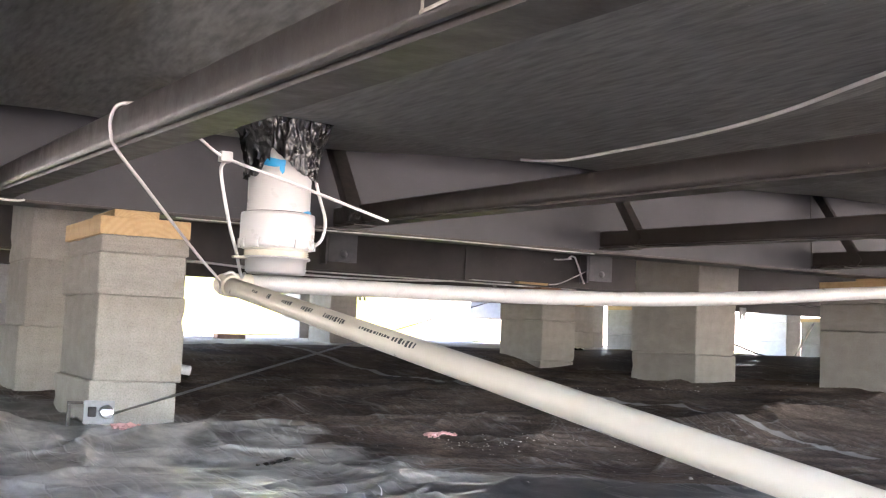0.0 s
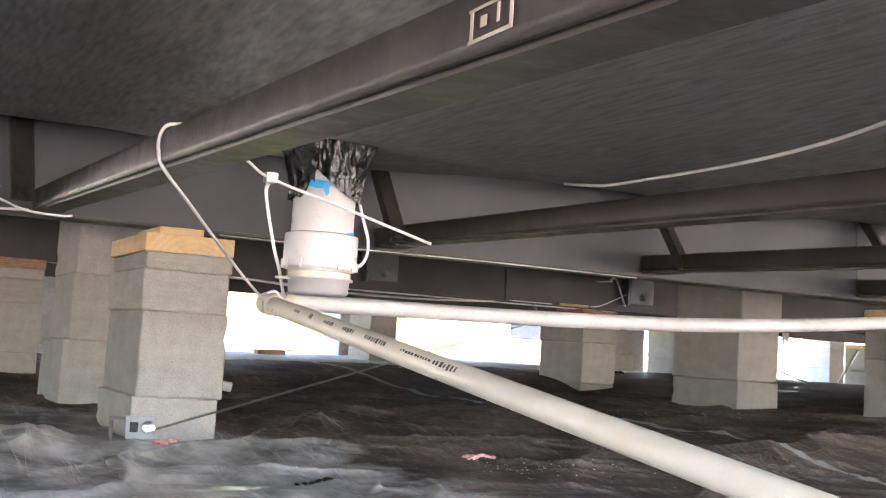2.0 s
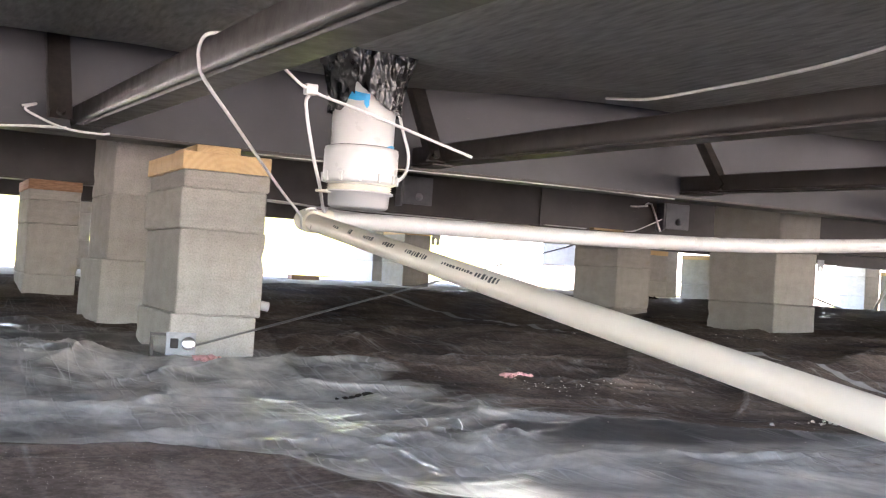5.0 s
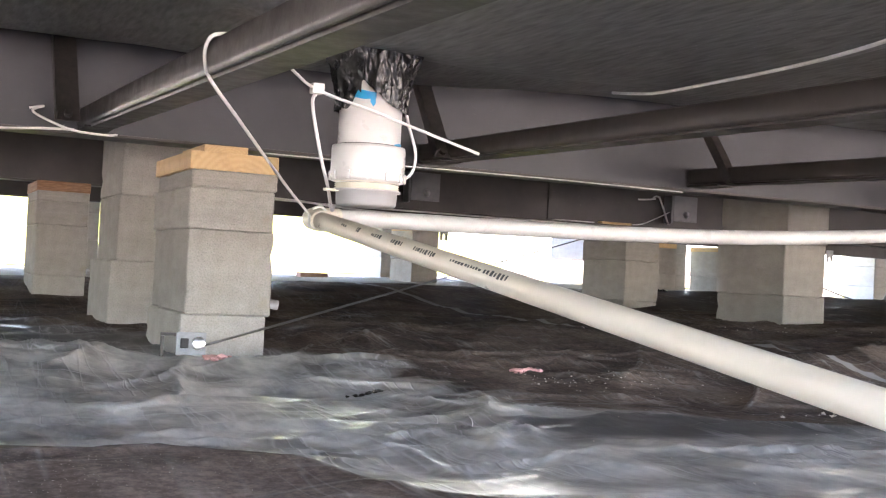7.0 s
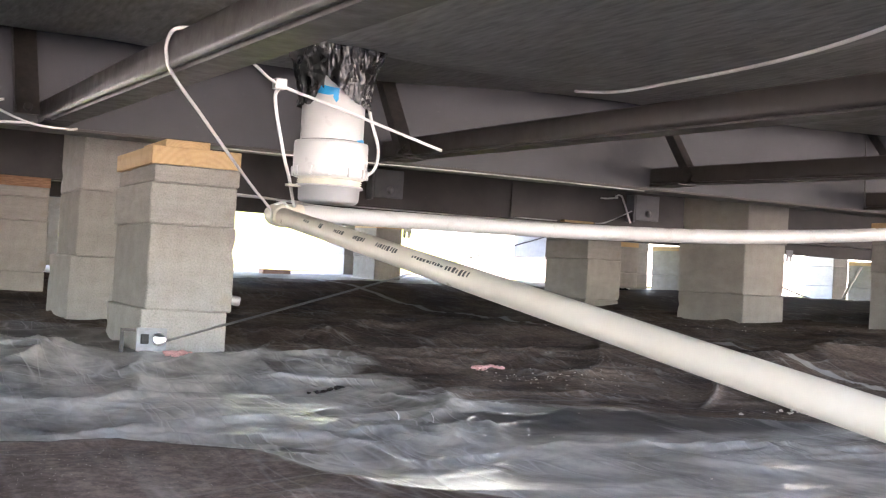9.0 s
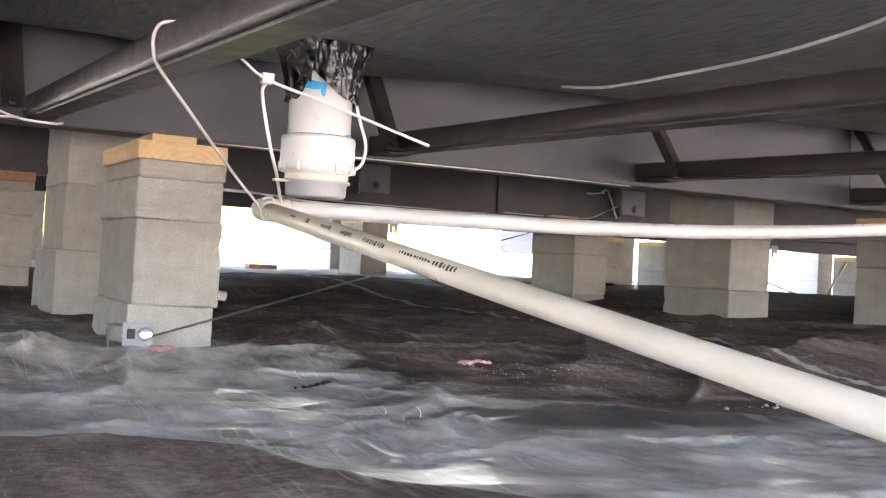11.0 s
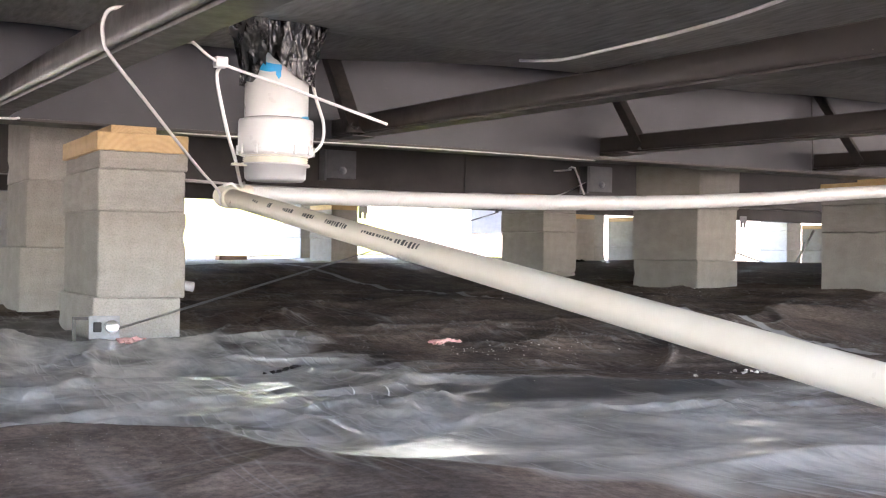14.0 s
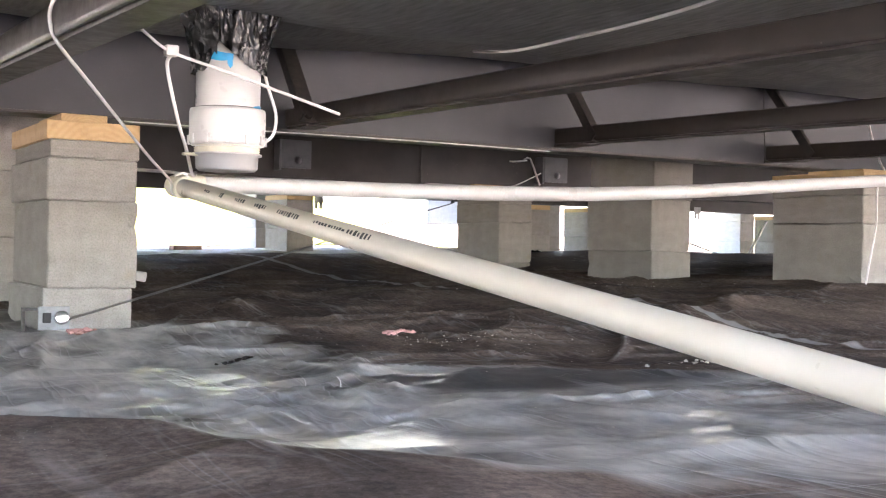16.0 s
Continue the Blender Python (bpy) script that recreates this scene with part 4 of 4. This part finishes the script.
strip = part("vinyl_strip", box(2.82, 3.04, 4.904, 4.936, 0.4825, 0.487, 0.001), PVC_WHITE, None)
tagged(strip, "thin white plastic strip lying on the beam flange", "plastic strip")

# ---------- bolted plates on the second beam ----------
for x in (2.115, 3.52):
    pl = thing("bracket_plate", "grey steel bracket plate with one bolt on the far beam", "bracket", (x, 4.885, 0.49), "bolted plates")
    plate = part("plate", box(-0.045, 0.095, -0.006, 0.006, 0.03, 0.155, 0.002), PLATE, pl)
    part("side_plate", box(-0.058, -0.047, -0.006, 0.06, 0.02, 0.155, 0.002), PLATE, pl)
    part("bolt", lathe([(0.0005, 0.0062), (0.017, 0.0062), (0.018, 0.009), (0.010, 0.0095), (0.010, 0.020), (0.0005, 0.020)], 18, axis=Matrix.Translation((0.03, 0, 0.065)) @ Matrix.Rotation(radians(90), 4, "X")), GALV, plate, "galvanised bolt", True)

# ---------- ground anchor with its strap ----------
anchor = thing("ground_anchor", "galvanised ground anchor head with a shiny bolt and strap", "ground anchor", (0.573, 2.385, 0.008))
face = part("face_plate", box(-0.030, 0.030, -0.004, 0.0, -0.002, 0.044, 0.001), TIN, anchor)
part("top_bar", box(-0.060, -0.0305, -0.002, 0.010, 0.036, 0.042, 0.001), RUST, anchor)
part("side_bar", box(-0.060, -0.054, -0.002, 0.010, -0.03, 0.0355, 0.001), RUST, anchor)
part("slot", box(-0.022, -0.006, -0.0065, -0.0045, 0.012, 0.032, 0.002), DARKROOM, face, "dark square slot")
part("bolt_head", lathe([(0.0005, 0.0080), (0.0115, 0.0078), (0.0130, 0.0065), (0.0135, 0.0050), (0.0135, -0.001)], 28, axis=Matrix.Translation((0.014, -0.005, 0.022)) @ Matrix.Rotation(radians(82), 4, "X")), mat_plain("polished_bolt", (0.85, 0.85, 0.85), (0.9, 0.9, 0.9), 0.30, 1.0), face, "bright round bolt head", True)
part("rod", tube([Vector((0, 0.004, -0.25)), Vector((0, 0.004, 0.0))], 0.008, 10), STRAP, anchor, "steel anchor rod", True)
START, END = Vector((0.600, 2.382, 0.026)), Vector((2.90, 4.80, 0.392))
strap_line = [START.lerp(END, t / 20) for t in range(21)] + [Vector((2.935, 4.87, 0.44)), Vector((2.94, 4.90, 0.474))]
strap = part("anchor_strap", tube(strap_line, 0.0085, 8, flat=0.2), STRAP, None)
tagged(strap, "thin grey steel strap stretched from the anchor to the far beam", "strap")

# ---------- litter on the plastic ----------
def crumbs(name, x, y, n, spread_x, spread_y, size, material, label, category, seed):
    r = random.Random(seed)
    b = bmesh.new()
    for i in range(n):
        cx, cy = x + r.gauss(0, spread_x), y + r.gauss(0, spread_y)
        s = size * r.uniform(0.4, 1.2)
        made = bmesh.ops.create_icosphere(b, subdivisions=1, radius=s)["verts"]
        for v in made:
            v.co = Vector((v.co.x * r.uniform(0.7, 1.5), v.co.y * r.uniform(0.7, 1.5), v.co.z * r.uniform(0.5, 0.9))) + Vector((r.uniform(-1, 1), r.uniform(-1, 1), r.uniform(-1, 1))) * s * 0.25
            v.co += Vector((cx, cy, barrier_height(cx, cy) + s * 0.3))
    ob = part(name, b, material, None)
    return tagged(ob, label, category, kind="stuff")


crumbs("fibre_tuft", 1.265, 2.256, 40, 0.016, 0.009, 0.0065, PINK, "torn tuft of pink fibre insulation on the plastic", "insulation", 1)["kind"] = "thing"
crumbs("fibre_tuft", 0.612, 2.325, 20, 0.011, 0.007, 0.008, PINK, "small pink tuft of insulation beside the anchor", "insulation", 2)["kind"] = "thing"
crumbs("wood_crumbs", 1.34, 2.12, 90, 0.09, 0.07, 0.0017, CRUMB, "scattered pale wood crumbs on the plastic", "crumbs", 3)
crumbs("wood_crumbs", 1.52, 1.56, 40, 0.05, 0.015, 0.0030, CRUMB, "scattered pale wood crumbs on the plastic", "crumbs", 4)
crumbs("wood_crumbs", 1.0, 1.7, 220, 0.55, 0.55, 0.0009, CRUMB, "fine pale crumbs strewn over the plastic", "crumbs", 5)
crumbs("wood_crumbs", 2.45, 3.1, 60, 0.30, 0.10, 0.0024, CRUMB, "scattered pale wood crumbs on the plastic", "crumbs", 8)
crumbs("soil_crumbs", 0.775, 1.90, 9, 0.016, 0.006, 0.006, DIRT, "dark crumbs of soil on the plastic", "soil", 6)["kind"] = "thing"
crumbs("soil_crumbs", 0.85, 1.89, 6, 0.010, 0.004, 0.004, DIRT, "dark crumbs of soil on the plastic", "soil", 7)["kind"] = "thing"
for q, s in (((0.735, 1.415), 0.020), ((0.70, 1.45), 0.017)):
    z = barrier_height(*q)
    shred = tube(smooth_line([(q[0], q[1], z - 0.004), (q[0] + 0.002, q[1], z + s * 0.5), (q[0] - 0.006, q[1], z + s)], 5), lambda t: 0.0009 * (1.1 - t), 7)
    tagged(part("plastic_shred", shred, CABLE, None, "", True), "small white shred standing up from the plastic", "shred")

# ---------- far under and beyond ----------
for x, z in ((3.42, 0.44), (6.85, 0.47)):
    tg = thing("hanging_clip", "small galvanised strap clip hanging under the far beam", "clip", (x, 7.5, z), "strap clips")
    part("tongue", box(-0.03, -0.006, -0.004, 0.004, -0.01, 0.09, 0.001), GALV, tg)
    part("tongue", box(0.006, 0.03, -0.004, 0.004, -0.01, 0.09, 0.001), GALV, tg)
    part("plate", box(-0.035, 0.035, -0.007, -0.0045, 0.03, 0.09, 0.001), GALV, tg)
panel = thing("loose_skirting", "pale grey vinyl skirting sheet hanging at the far edge of the house", "skirting", (5.50, 9.33, 0.40))
part("sheet", box(-0.17, 0.20, 0, 0.014, 0.0, 0.42, 0.003), VINYL, panel)
panel.rotation_euler = (0, 0, radians(-30))
part("rim", box(-0.182, 0.212, -0.006, 0.018, -0.014, -0.001, 0.002), STRAP, panel)
brick = part("brick", box(-0.10, 0.10, -0.05, 0.05, 0, 0.032, 0.004), PINKCLAY, None)
brick.location = (2.65, 8.0, sand_height(2.65, 8.0) - 0.002)
tagged(brick, "reddish clay brick lying on the sand", "brick")

stub = part("pipe_stub", tube(smooth_line([(0.86, 3.04, 0.10), (0.91, 3.05, 0.095), (0.945, 3.05, 0.090)], 5), 0.013, 16), PVC_WHITE, None, "", True)
tagged(stub, "short white plastic pipe stub behind the block pier", "pipe stub")
part("riser", tube([Vector((0.868, 3.04, -0.02)), Vector((0.866, 3.04, 0.10))], 0.011, 12), PVC_WHITE, stub, "", True)
cable("drop_cable", [(3.30, 2.765, 0.76), (3.31, 2.765, 0.72), (3.345, 2.765, 0.60), (3.36, 2.735, 0.50), (3.33, 2.68, 0.452), (3.20, 2.59, 0.44), (3.145, 2.565, 0.40), (3.135, 2.56, 0.28), (3.10, 2.555, 0.15), (3.075, 2.55, 0.06)], 0.0032, "white cable dropping from the floor past the pier")
# the upright seam of the web, built as a thin black tube
seam = part("seam_cable", tube(smooth_line([(2.855, 2.775, 0.78), (2.857, 2.777, 0.66), (2.861, 2.775, 0.55), (2.862, 2.775, 0.475)], 5), 0.0022, 8), INK, None, "", True)
tagged(seam, "dark seam down the grey beam web, built as a thin black tube", "wire")

# flecks and a stencilled mark on the nearest cross member
mark = thing("paint_mark", "worn white stencilled square on the dark steel rail", "paint mark", (0.374, 0.605, 0.419))
for q in ((-0.028, 0.028, -0.0115, -0.0090), (-0.028, 0.028, 0.0090, 0.0110), (-0.029, -0.025, -0.0115, 0.011), (0.022, 0.026, -0.0115, 0.011), (-0.012, -0.009, -0.004, 0.008), (0.004, 0.012, -0.003, 0.004)):
    part("paint_bar", box(-0.0004, 0.0, q[0], q[1], q[2], q[3]), CRUMB, mark)
crumbs("wood_crumbs", 0.15, 0.965, 300, 0.08, 0.045, 0.00034, CRUMB, "fine pale crumbs strewn over the plastic", "crumbs", 9)

pole = part("leaning_pole", tube([Vector((5.93, 6.0, 0.12)), Vector((6.03, 6.0, 0.27)), Vector((6.13, 6.0, 0.41))], 0.009, 10), PVC_WHITE, None, "", True)
tagged(pole, "thin white plastic pole leaning beyond the piers", "pole")
wire = part("loose_wire", tube(smooth_line([(5.40, 6.0, 0.255), (5.60, 6.0, 0.20), (5.82, 6.0, 0.15), (5.95, 6.02, 0.12)], 5), 0.006, 8), INK, None, "", True)
tagged(wire, "loose black wire lying beyond the piers", "wire")
def film_heap(x, y, z, wide, deep, high, material, label, seed):
    """A crumpled heap of film: sharp ridges that run out to the ground."""
    b = bmesh.new()
    bmesh.ops.create_grid(b, x_segments=60, y_segments=36, size=0.5)
    for v in b.verts:
        r = math.hypot(v.co.x, v.co.y) / 0.5
        q = Vector((v.co.x * 4, v.co.y * 4, seed))
        lift = max(0.0, 1 - r ** 2.2) * (0.55 + 0.45 * ridge(q, 2)) + 0.25 * (ridge(q * 2.3, 4) - 0.3) * max(0.0, 1 - r)
        v.co = Vector((x + v.co.x * wide, y + v.co.y * deep, z + high * lift - 0.01 * (r > 0.95)))
    tagged(part("crumpled_film", b, material, None, "", True), label, "plastic film")


MILKY = mat_plain("milky_plastic_film", (0.60, 0.62, 0.65), (0.76, 0.77, 0.80), 0.25)
BLACK_FILM = mat_plain("black_plastic_film", (0.012, 0.012, 0.013), (0.03, 0.03, 0.032), 0.14, scale=12)
film_heap(5.98, 6.15, 0.085, 0.9, 0.6, 0.09, MILKY, "crumpled heap of milky plastic film on the ground", 4.0)
film_heap(4.60, 5.30, 0.02, 1.00, 0.60, 0.135, BLACK_FILM, "low heap of dark plastic film behind the piers", 9.0)
film_heap(3.85, 5.75, 0.060, 0.75, 0.50, 0.140, BLACK_FILM, "shiny crumpled heap of dark plastic film behind the piers", 15.0)
